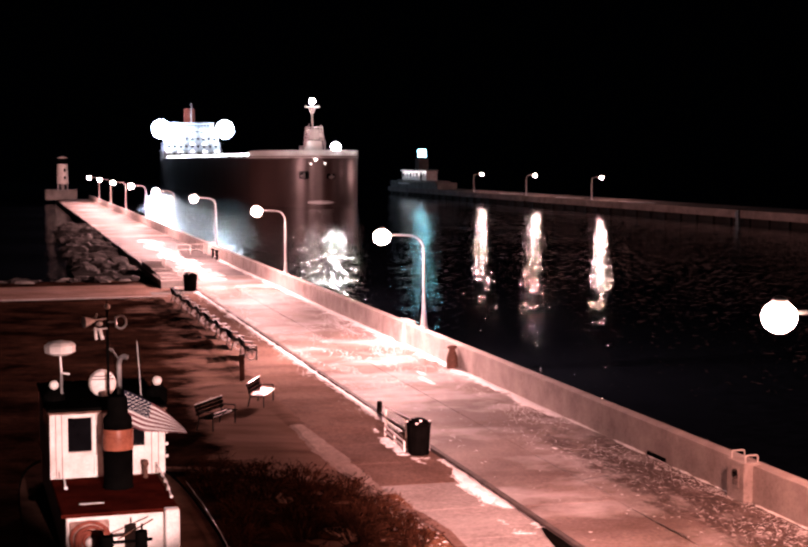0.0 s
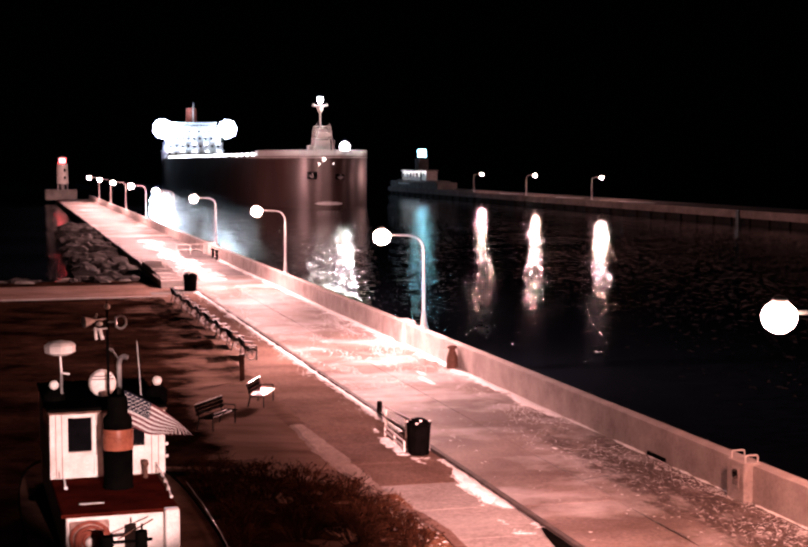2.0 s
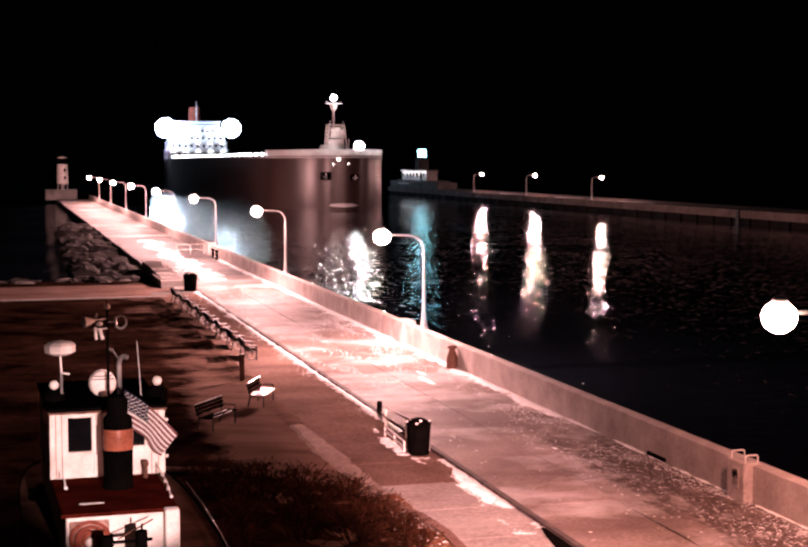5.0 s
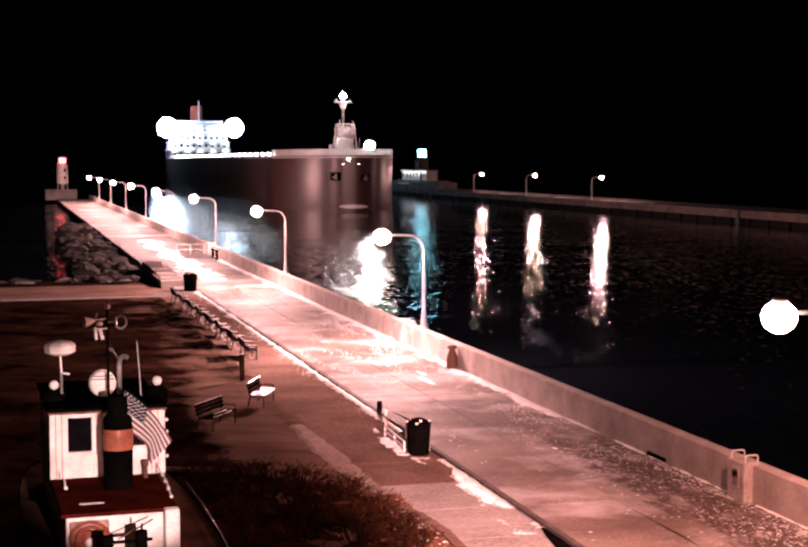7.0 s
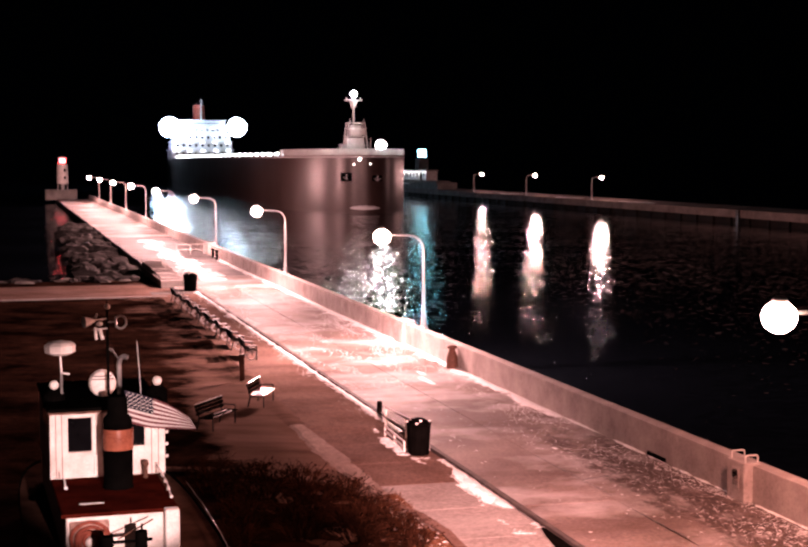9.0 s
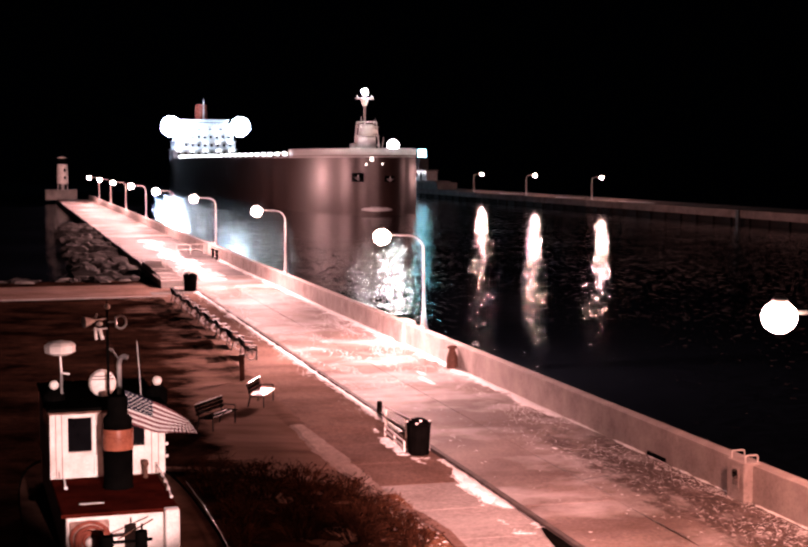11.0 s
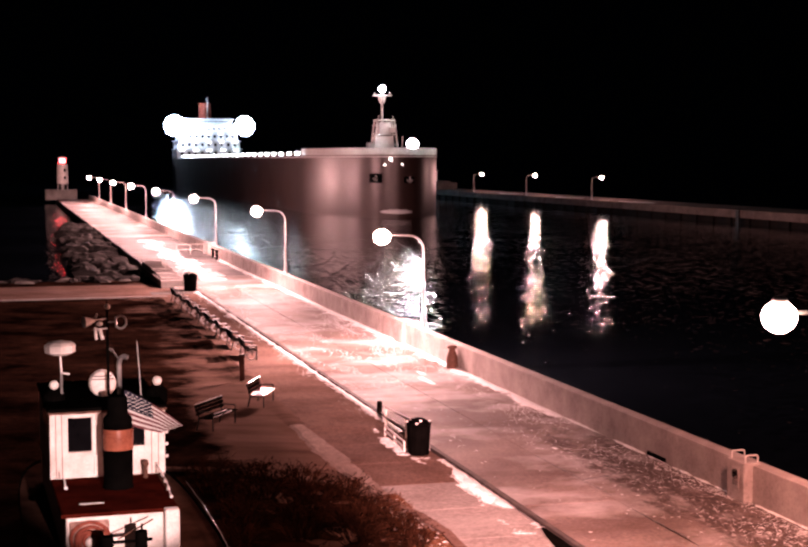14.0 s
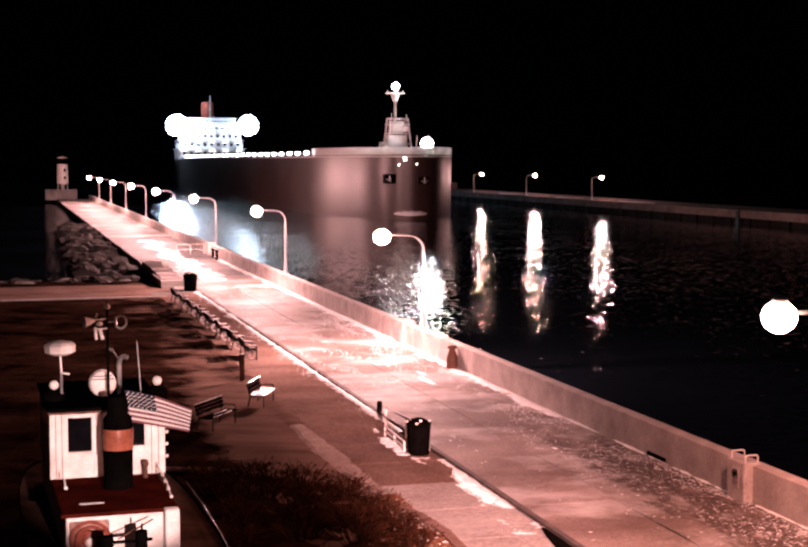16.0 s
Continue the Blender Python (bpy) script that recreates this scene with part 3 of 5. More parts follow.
# ---- lighthouse on the near pier ----
def near_lighthouse():
    lh = thing("lighthouse", pose(12.9, 352, 0), "small white round pier lighthouse with a red flashing lantern", "lighthouse")
    part("foundation", box(B(), -4.0, 3.2, -3, 4, -0.2, 2.2, 0.1), DARKCON, lh)
    bm = B()
    for sx in (-1, 1):
        for sy in (-1, 1):
            rod(bm, (1.15 * sx, 1.15 * sy, 2.1), (0.95 * sx, 0.95 * sy, 3.7), 0.16, 0.14)
    rod(bm, (0, 0, 2.2), (0, 0, 3.6), 0.5, 0.5, 14)
    part("stilts", bm, STEEL, lh)
    tower = part("tower", turned(B(), [(1.32, 3.5), (1.34, 3.7), (1.2, 8.0), (1.2, 8.15)], 24), WHITE, lh, "white painted steel tower", True)
    for z in (4.6, 6.4):
        part("window", box(B(), 0.25, 0.75, -1.36, -1.1, z, z + 0.7), BLACK, tower)
    part("gallery", turned(B(), [(1.5, 8.14), (1.55, 8.2), (1.55, 8.3), (1.2, 8.32)], 24), BLACK, lh)
    part("lens", rod(B(), (0, 0, 8.35), (0, 0, 9.5), 0.78, 0.78, 20), REDGLOW, lh, "red lens", True)
    part("roof", turned(B(), [(1.2, 9.5), (1.22, 9.6), (0.85, 9.75), (0.2, 9.88), (0.1, 9.95)], 24), WHITE, lh, "white domed lantern roof", True)
    bm = B()
    for i in range(8):
        a = i * math.pi / 4
        rod(bm, (1.08 * math.cos(a), 1.08 * math.sin(a), 8.3), (1.08 * math.cos(a), 1.08 * math.sin(a), 9.55), 0.03, 0.03, 6)
    part("lantern_bars", bm, BLACK, lh)
    # added to make the light flash: a sleeve that slides down into the tower
    bm = B()
    bmesh.ops.create_cone(bm, cap_ends=False, segments=28, radius1=0.95, radius2=0.95, depth=1.17, matrix=Matrix.Translation((0, 0, 8.92)))
    bmesh.ops.solidify(bm, geom=bm.faces[:], thickness=0.04)
    return lh, part("eclipse_screen", bm, BLACK, lh, "black sleeve added to cover the lens between flashes")


lighthouse, eclipse_screen = near_lighthouse()


# ---- light station at the end of the far pier ----
def far_light():
    st = thing("light_station", pose(113.5, 395, 1.2), "white fog-signal building with a green beacon on a concrete base", "lighthouse")
    part("plinth", box(B(), -2.6, 3.0, -22, 27, -0.1, 1.9, 0.15), DARKCON, st, "stepped grey concrete plinth")
    part("plinth_step", box(B(), -1.9, 2.5, -17.5, 22, 1.8, 2.3, 0.15), DARKCON, st)
    part("white_band", box(B(), -2.64, -2.6, 6, 18, 1.1, 1.45), WHITE, st)
    wall = part("building", box(B(), -1.6, 1.6, -8.0, 17, 2.2, 5.0, 0.08), WHITE, st, "white painted walls")
    for i in range(7):
        y = -5.6 + i * 3.5
        part("window", box(B(), -1.64, -1.5, y - 0.5, y + 0.5, 3.2, 4.4), DARKGLASS, wall)
    part("doorway", box(B(), -1.66, -1.5, -3.6, -2.2, 2.3, 4.5), BLACK, wall)
    # glowing strip added to brighten the wall; the fascia is there to hide it
    part("eave_lamp", box(B(), -1.94, -1.80, -7.5, 16.5, 4.84, 4.92), STATIONGLOW, wall, "glowing strip added under the eave to brighten the wall")
    part("fascia", box(B(), -2.03, -1.97, -8.5, 17.4, 4.72, 4.98), WHITE, wall)
    part("roof", box(B(), -2.0, 2.0, -8.5, 17.4, 4.98, 5.25, 0.08), DARKCON, st)
    part("tower", box(B(), -1.0, 1.8, 1.5, 5.5, 5.2, 8.6, 0.1), DARKCON, st)
    part("gallery", box(B(), -1.3, 2.5, 1.1, 5.9, 8.55, 8.75, 0.04), BLACK, st)
    part("green_lens", rod(B(), (0.4, 3.5, 8.8), (0.4, 3.5, 10.9), 1.15, 1.15, 18), GREENGLOW, st, "blue-green beacon lens", True)
    part("lantern_roof", turned(B(), [(1.5, 10.9), (1.4, 11.1), (0.2, 11.8), (0.1, 12.2)], 18, (0.4, 3.5)), BLACK, st)
    return st


far_light()


# ---- tugboat on display ----
def tugboat():
    tug = thing("tugboat", pose(2.05, 32.0, -0.2) @ pose(0, 0, 0, 0, 0, 2) @ pose(0, -1.0, 0), "small white display tugboat with a black orange-banded funnel", "boat")
    # local axes: x to starboard, y to the bow, heights above its cradle
    bm = B()
    rings = []
    for z, k in ((0.0, 0.55), (0.5, 0.86), (1.1, 0.98), (1.25, 1.0)):
        ring = []
        for i in range(40):
            a = 2 * math.pi * i / 40
            x = 2.12 * k * math.copysign(abs(math.cos(a)) ** 0.45, math.cos(a)) * (0.87 if math.cos(a) < 0 else 1.0)
            y = 1.2 + 7.2 * math.copysign(abs(math.sin(a)) ** 0.8, math.sin(a)) * (0.85 + 0.15 * k)
            ring.append(bm.verts.new((x, y, z)))
        rings.append(ring)
    for a, b in zip(rings, rings[1:]):
        for i in range(40):
            bm.faces.new((a[i], a[(i + 1) % 40], b[(i + 1) % 40], b[i]))
    bm.faces.new(list(reversed(rings[0])))
    part("hull", bm, TAR, tug, "black painted steel hull", True)
    bm = B()
    bm.faces.new([bm.verts.new((v[0] * 0.985, v[1] * 0.985 + 0.02, 1.2)) for v in [(2.12 * math.copysign(abs(math.cos(2 * math.pi * i / 40)) ** 0.45, math.cos(2 * math.pi * i / 40)) * (0.87 if math.cos(2 * math.pi * i / 40) < 0 else 1.0), 1.2 + 7.2 * math.copysign(abs(math.sin(2 * math.pi * i / 40)) ** 0.8, math.sin(2 * math.pi * i / 40)), 0) for i in range(40)]])
    part("main_deck", bm, TUGDECK, tug, "dull brown weathered side deck")
    part("rubbing_rail", tube(B(), [(1.98, -3.4, 1.3), (2.10, -1.0, 1.3), (2.17, 1.5, 1.3), (2.16, 4.2, 1.3)], 0.007, 6), STEEL, tug, "thin pale rail along the starboard edge")
    # deckhouse
    house = part("deckhouse", box(B(), -1.16, 0.95, -2.25, 5.6, 1.0, 2.16, 0.03), WHITE, tug, "white steel deckhouse")
    part("roof", box(B(), -1.24, 1.03, -2.32, 5.7, 2.16, 2.24, 0.02), BROWNDECK, tug, "dark brown painted deckhouse roof")
    bm = B()
    box(bm, -1.26, 1.05, -2.36, -2.32, 2.18, 2.25)
    part("roof_trim", bm, BROWNDECK, tug)
    part("corner_locker", box(B(), 0.72, 1.0, -2.62, -2.365, 1.0, 2.27, 0.02), WHITE, tug)
    # towing bitts and bar on the after deck
    bitts = part("towing_bitt", rod(B(), (-0.54, -3.9, 1.0), (-0.54, -3.9, 2.16), 0.12, 0.12, 14), BLACK, tug, "black towing bitts")
    part("bitt_post", rod(B(), (0.09, -3.9, 1.0), (0.09, -3.9, 2.22), 0.115, 0.115, 14), BLACK, bitts)
    part("bitt_bar", rod(B(), (-0.6, -3.9, 2.03), (0.29, -3.9, 2.05), 0.035, 0.035, 10), BLACK, bitts)
    part("bitt_lever", rod(B(), (-0.3, -3.6, 2.02), (0.42, -3.0, 2.2), 0.016, 0.016, 8), RUST, bitts)
    part("bitt_pin", rod(B(), (0.1, -3.9, 2.2), (0.1, -3.9, 2.36), 0.02), BLACK, bitts)
    part("hose_locker", box(B(), -1.1, -0.34, -2.32, -2.25, 1.05, 2.08, 0.02), STAINED, tug, "locker panel streaked with rust stains")
    # faded red hose, coiled, on the after wall
    bm = B()
    for k in range(5):
        r = 0.36 - 0.055 * k
        cx, cz = -0.72 + 0.03 * math.sin(2.1 * k), 1.68 + 0.035 * math.cos(1.7 * k)
        loop = [(cx + r * (1 + 0.06 * math.sin(3 * a + k)) * math.cos(a), -2.37 - 0.022 * (k % 3), cz + r * math.sin(a)) for a in np.linspace(0, 2 * math.pi, 25)]
        tube(bm, loop, 0.036, 8)
    part("hose_coil", bm, HOSERED, tug, "coil of faded red hose")
    part("hose_hub", ball(B(), (-0.72, -2.42, 1.68), 0.1, 1, 12, 8), RAILW, tug, "pale hose reel hub", True)
    part("hose_nozzle", rod(B(), (-0.46, -2.44, 1.62), (-0.42, -2.5, 1.5), 0.05, 0.03), STEEL, tug)
    # pilothouse: posts and panels round window openings
    y0, y1, z0, z1 = 1.0, 4.7, 2.24, 3.70
    ph = part("pilothouse", box(B(), -1.243, -0.873, y0, y0 + 0.08, z0, z1), WHITE, tug, "white pilothouse walls")
    bm = B()
    box(bm, -0.873, -0.347, y0 + 0.004, y0 + 0.08, z0, 2.81)
    box(bm, -0.873, -0.347, y0 + 0.004, y0 + 0.08, 3.56, z1)
    box(bm, -0.347, 0.39, y0, y0 + 0.08, z0, z1)
    box(bm, 0.39, 0.79, y0 + 0.004, y0 + 0.08, z0, 2.88)
    box(bm, 0.39, 0.79, y0 + 0.004, y0 + 0.08, 3.44, z1)
    box(bm, 0.79, 1.225, y0, y0 + 0.08, z0, z1)
    part("after_wall", bm, WHITE, ph)
    for x in (-1.243, 1.165):
        bm = B()
        box(bm, x, x + 0.06, y0 + 0.08, y1, z0, 3.05)
        box(bm, x, x + 0.06, y0 + 0.08, y0 + 0.5, 3.05, z1)
        box(bm, x, x + 0.06, y1 - 0.3, y1, 3.05, z1)
        box(bm, x, x + 0.06, y0 + 0.5, y1 - 0.3, 3.55, z1)
        bmesh.ops.remove_doubles(bm, verts=bm.verts, dist=0.001)
        part("side_wall", bm, WHITE, ph)
        part("side_window", box(B(), x + 0.02, x + 0.04, y0 + 0.5, y1 - 0.3, 3.05, 3.55), DARKGLASS, ph)
    part("front_sill", box(B(), -1.243, 1.225, y1, y1 + 0.06, z0, 3.05), WHITE, ph)
    part("front_lintel", box(B(), -1.243, 1.225, y1, y1 + 0.06, 3.55, z1), WHITE, ph)
    # board seams on the after wall
    for x in (-1.12, -0.99, -0.26, -0.13, 0.93, 1.08):
        part("seam", box(B(), x - 0.007, x + 0.007, y0 - 0.004, y0 + 0.002, z0, z1), RUST, ph)
    part("eave_board", box(B(), -1.28, 1.26, y0 - 0.07, y0 - 0.01, z1 - 0.05, z1 + 0.01), RUST, ph)
    for x0, x1, a, b in ((-0.873, -0.347, 2.81, 3.56), (0.39, 0.79, 2.88, 3.44)):
        w = part("window", box(B(), x0, x1, y0 + 0.05, y0 + 0.06, a, b), DARKGLASS, ph)
        bm = B()
        for p in ((x0 - 0.03, x1 + 0.03, a - 0.04, a), (x0 - 0.03, x1 + 0.03, b, b + 0.04), (x0 - 0.03, x0 + 0.01, a, b), (x1 - 0.01, x1 + 0.03, a, b)):
            box(bm, p[0], p[1], y0 - 0.025, y0 + 0.005, p[2], p[3])
        part("window_frame", bm, WHITE, w)
    part("door_panel", box(B(), -0.32, -0.06, y0 - 0.03, y0 + 0.002, 2.28, 2.72, 0.01), WHITE, ph)
    part("pilothouse_roof", box(B(), -1.29, 1.27, y0 - 0.1, y1 + 0.3, z1, z1 + 0.08, 0.02), BLACK, tug, "black pilothouse roof")
    # funnel
    fx, fy = 0.08, -0.15
    fun = part("funnel", turned(B(), [(0.33, 2.22), (0.31, 2.3), (0.31, 3.06)], 24, (fx, fy)), BLACK, tug, "black funnel", True)
    part("funnel_band", turned(B(), [(0.318, 3.06), (0.322, 3.08), (0.322, 3.48), (0.318, 3.5)], 24, (fx, fy)), ORANGE, fun, "orange funnel band", True)
    part("funnel_top", turned(B(), [(0.31, 3.5), (0.30, 3.72), (0.22, 3.8), (0.21, 4.16), (0.18, 4.18)], 24, (fx, fy)), BLACK, fun, "", True)
    # mast with lamps and horns
    mast = part("mast", rod(B(), (0.04, 1.2, 3.75), (0.03, 1.2, 5.97), 0.034, 0.022, 10), BLACK, tug, "thin black mast")
    part("mast_lamp", ball(B(), (0.03, 1.15, 5.94), 0.06), WHITE, mast)
    part("mast_spike", rod(B(), (0.03, 1.2, 5.97), (0.03, 1.2, 6.08), 0.012, 0.006, 6), BLACK, mast)
    bm = rod(B(), (-0.26, 1.0, 5.66), (-0.49, 0.92, 5.64), 0.03, 0.12, 16)
    rod(bm, (0.03, 1.2, 5.67), (-0.27, 1.0, 5.67), 0.014)
    rod(bm, (-0.24, 1.02, 5.72), (-0.2, 1.02, 5.8), 0.02, 0.015, 8)
    part("horn", bm, WHITE, mast, "white loud horn")
    bm = ball(B(), (-0.15, 1.05, 5.58), 0.075, 0.7)
    rod(bm, (-0.24, 1.08, 5.5), (-0.22, 1.08, 5.24), 0.032)
    rod(bm, (-0.15, 1.08, 5.46), (-0.08, 1.08, 5.24), 0.036)
    rod(bm, (-0.25, 1.1, 5.46), (0.03, 1.18, 5.46), 0.016)
    part("lamp_bracket", bm, WHITE, mast)
    bm = B()
    tube(bm, [(0.31 + 0.12 * math.cos(a), 1.1, 5.6 + 0.14 * math.sin(a)) for a in np.linspace(-2.4, 2.4, 13)], 0.022, 8)
    rod(bm, (0.2, 1.12, 5.72), (0.22, 1.12, 5.48), 0.022)
    rod(bm, (0.03, 1.2, 5.6), (0.2, 1.12, 5.6), 0.014)
    part("ring_lamp", bm, POLE, mast)
    part("halyard", rod(B(), (0.06, 1.05, 5.4), (0.31, 0.36, 3.3), 0.005, 0.005, 6), BLACK, mast)
    # radar drum
    bm = turned(B(), [(0.20, 4.80), (0.33, 4.86), (0.34, 5.02), (0.26, 5.08), (0.06, 5.12)], 8, (-0.92, 2.1))
    radar = part("radar_drum", bm, WHITE, tug, "white faceted radar drum")
    bm = rod(B(), (-0.92, 2.1, 4.8), (-0.9, 2.1, 4.38), 0.025)
    rod(bm, (-0.9, 2.1, 4.4), (-0.72, 2.1, 4.36), 0.03)
    rod(bm, (-0.9, 2.1, 4.4), (-0.9, 2.1, 3.6), 0.03)
    part("radar_pole", bm, STEEL, radar)
    # globe lamps on black columns
    for x in (-1.06, 1.22):
        col = part("lamp_column", turned(B(), [(0.24, 3.62), (0.24, 3.9), (0.1, 4.02)], 14, (x, 2.2)), BLACK, tug)
        part("lamp_globe", ball(B(), (x, 2.15, 4.12), 0.105, 1, 14, 10), WHITE, col, "white glass lamp globe", True)
    # big searchlight
    bm = B()
    m = Matrix.Translation((-0.04, 1.75, 4.18)) @ Matrix.Rotation(radians(90), 4, "X")
    for r0, r1, d, off in ((0.29, 0.29, 0.22, 0.0), (0.265, 0.29, 0.05, 0.13), (0.29, 0.11, 0.2, -0.21)):
        bmesh.ops.create_cone(bm, cap_ends=True, segments=24, radius1=r1, radius2=r0, depth=d, matrix=m @ Matrix.Translation((0, 0, off)))
    sl = part("searchlight", bm, WHITE, tug, "large round white searchlight", True)
    for z, w in ((0.10, 0.25), (0.17, 0.21)):
        part("searchlight_bar", box(B(), -0.04 - w, -0.04 + w, 1.575, 1.59, 4.18 + z, 4.2 + z), BLACK, sl)
    part("searchlight_stand", rod(B(), (-0.04, 1.8, 3.6), (-0.04, 1.8, 3.9), 0.06), BLACK, sl)
    # gooseneck vent, whip aerial
    bm = tube(B(), [(0.40, 2.4, 3.6), (0.40, 2.4, 4.5), (0.43, 2.35, 4.64), (0.50, 2.3, 4.69), (0.58, 2.25, 4.66)], 0.055, 10)
    rod(bm, (0.26, 2.3, 4.82), (0.18, 2.25, 4.88), 0.03, 0.025, 8)
    rod(bm, (0.40, 2.4, 4.6), (0.27, 2.32, 4.81), 0.012, 0.012, 6)
    part("vent_pipe", bm, STEEL, tug, "grey gooseneck vent pipe")
    part("whip_aerial", rod(B(), (0.88, 2.3, 3.7), (0.80, 2.3, 5.02), 0.009, 0.006, 6), POLE, tug)
    # railing with knobs on the roof edge
    rail = part("roof_rail", tube(B(), [(1.03, 0.95, 2.47), (1.01, 0.2, 2.48), (0.98, -1.0, 2.46), (0.94, -1.9, 2.36)], 0.012, 6), RAILW, tug)
    for i in range(6):
        k = i / 5
        part("rail_knob", ball(B(), (1.03 - 0.09 * k, 0.9 - 2.8 * k, 2.475 - 0.11 * k * k), 0.035, 1, 8, 6), RAILW, rail)
    for i in range(4):
        part("rail_knob", ball(B(), (1.27, 1.05, 2.6 + 0.27 * i), 0.04, 1, 8, 6), RAILW, rail)
    part("vent_cap", turned(B(), [(0.05, 2.24), (0.05, 2.5), (0.08, 2.52), (0.06, 2.62)], 12, (0.74, 0.6)), RUST, tug)
    part("roof_plank", box(B(), -0.85, -0.35, -1.58, -1.53, 2.24, 2.27, 0.006), STEEL, tug)
    pin = part("roof_pin", rod(B(), (-1.0, -0.05, 2.24), (-1.03, 0.1, 2.52), 0.016, 0.012), RAILW, tug, "thin white stanchion on the roof")
    part("pin_ice", ball(B(), (-1.0, -0.08, 2.27), 0.04, 1, 10, 6), SNOW, pin)
    return tug


tugboat()
# ---- flag ----
FLAG_N, FLAG_W, FLAG_H = 30, 1.52, 0.72
FLAG_SLANT = math.tan(radians(24))


def make_flag():
    flag = thing("flag", pose(2.36, 31.38, 4.02), "faded red and white striped flag blowing from the halyard", "flag")
    strips = []
    wide = FLAG_W / FLAG_N * math.cos(math.atan(FLAG_SLANT)) + 0.016
    for i in range(FLAG_N):
        bm = B()
        canton = i < 0.41 * FLAG_N
        cols = (0.0, 0.3, 0.7, 1.0)
        zs = [-FLAG_H * s / 26 for s in range(27)]
        grid = [[bm.verts.new((wide * c, 0, z - FLAG_SLANT * wide * c)) for c in cols] for z in zs]
        for s in range(26):
            for c in range(3):
                f = bm.faces.new((grid[s][c], grid[s + 1][c], grid[s + 1][c + 1], grid[s][c + 1]))
                if canton and s < 14:
                    star = c == 1 and s % 3 == (1 if i % 2 else 0) and 0 < s < 13
                    f.material_index = 0 if star else 2
                else:
                    f.material_index = 1 if (s // 2) % 2 == 0 else 0
        bmesh.ops.solidify(bm, geom=bm.faces[:], thickness=0.004)
        ob = part("cloth_strip", bm, FLAGWHITE, flag)
        ob.data.materials.append(FLAGRED)
        ob.data.materials.append(FLAGBLUE)
        strips.append(ob)
    return strips


flag_strips = make_flag()


# ---- benches ----
def bench(name="park_bench", half=0.9):
    b = thing(name, pose(0, 0, 0), "slatted wooden park bench on iron legs, rimed with frost", "bench", "benches by the pier walk")
    for i in range(4):
        part("seat_slat", box(B(), -half, half, -0.05 - 0.125 * i - 0.1, -0.05 - 0.125 * i, 0.42, 0.455, 0.008), WOOD, b)
    for i in range(3):
        z = 0.52 + 0.125 * i
        bm = B()
        box(bm, -half, half, 0.0 + 0.03 * i, 0.03 + 0.03 * i, z, z + 0.115, 0.008)
        part("back_slat", bm, WOOD, b)
    for x in (0.18 - half, half - 0.18):
        bm = tube(B(), [(x, -0.5, 0), (x, -0.5, 0.42), (x, 0.0, 0.40), (x, 0.14, 0.88)], 0.025, 8)
        tube(bm, [(x, 0.0, 0.40), (x, 0.1, 0)], 0.025, 8)
        tube(bm, [(x, -0.5, 0.42), (x, -0.5, 0.63), (x, 0.06, 0.63)], 0.02, 8)
        part("iron_leg", bm, IRON, b, "black iron bench leg")
    return b


b0 = bench()
b0.matrix_basis = pose(8.75, 53.0, -0.07, 0, 0, 66)
b1 = bench("park_bench", 1.04)
b1.matrix_basis = pose(6.55, 48.92, -0.07, 0, 0, 56)
tagged(b1, "dark shaded slatted wooden park bench on the walk", "bench")
# pale lines put in for the glints on this dark bench
part("frost_line", box(B(), -1.03, 1.03, 0.055, 0.09, 0.886, 0.902, 0.004), ICE, b1)
for x, w, y in ((-0.75, 0.6, -0.53), (0.05, 0.5, -0.54), (-0.2, 0.9, -0.27)):
    part("frost_line", box(B(), x, x + w, y, y + 0.06, 0.456, 0.478, 0.006), ICE, b1)
# white frost on the lit benches
part("frost_sheet", box(B(), -0.9, 0.88, -0.545, -0.05, 0.455, 0.475, 0.01), ICE, b0, "white frost on the seat")
part("frost_line", box(B(), -0.9, 0.9, 0.05, 0.1, 0.886, 0.908, 0.006), ICE, b0)


def ring_bench():
    """The row along the walk: dark slats between iron ends with a hoop below each arm."""
    b = thing("park_bench", pose(0, 0, 0), "dark slatted bench with frosted iron hoop ends beside the pier walk", "bench", "row of benches along the pier walk")
    for i in range(4):
        part("seat_slat", box(B(), -0.9, 0.9, -0.15 - 0.125 * i, -0.05 - 0.125 * i, 0.42, 0.455, 0.008), WOOD, b)
    for i in range(3):
        z = 0.52 + 0.125 * i
        part("back_slat", box(B(), -0.9, 0.9, 0.03 * i, 0.03 + 0.03 * i, z, z + 0.115, 0.008), WOOD, b)
    for x in (-0.8, 0.8):
        hoop = [(x, -0.26 + 0.2 * math.cos(a), 0.22 + 0.2 * math.sin(a)) for a in np.linspace(0, 2 * math.pi, 21)]
        part("iron_hoop", tube(B(), hoop, 0.03, 8), POLE, b, "frosted iron hoop")
        bm = tube(B(), [(x, -0.5, 0), (x, -0.5, 0.63), (x, 0.06, 0.65)], 0.025, 8)
        tube(bm, [(x, 0.1, 0), (x, 0.0, 0.40), (x, 0.14, 0.88)], 0.025, 8)
        part("iron_leg", bm, IRON, b, "black iron bench leg")
        part("frost_cap", box(B(), x - 0.05, x + 0.05, -0.48, -0.1, 0.655, 0.69, 0.012), SNOW, b, "white frost on the arm")
    for x, w in ((-0.85, 0.5), (-0.1, 0.35), (0.5, 0.32)):
        part("frost_line", box(B(), x, x + w, 0.055, 0.095, 0.887, 0.915, 0.006), SNOW, b)
    part("frost_patch", box(B(), 0.15, 0.62, -0.53, -0.3, 0.457, 0.48, 0.012), SNOW, b, "patch of frost on the seat")
    return b


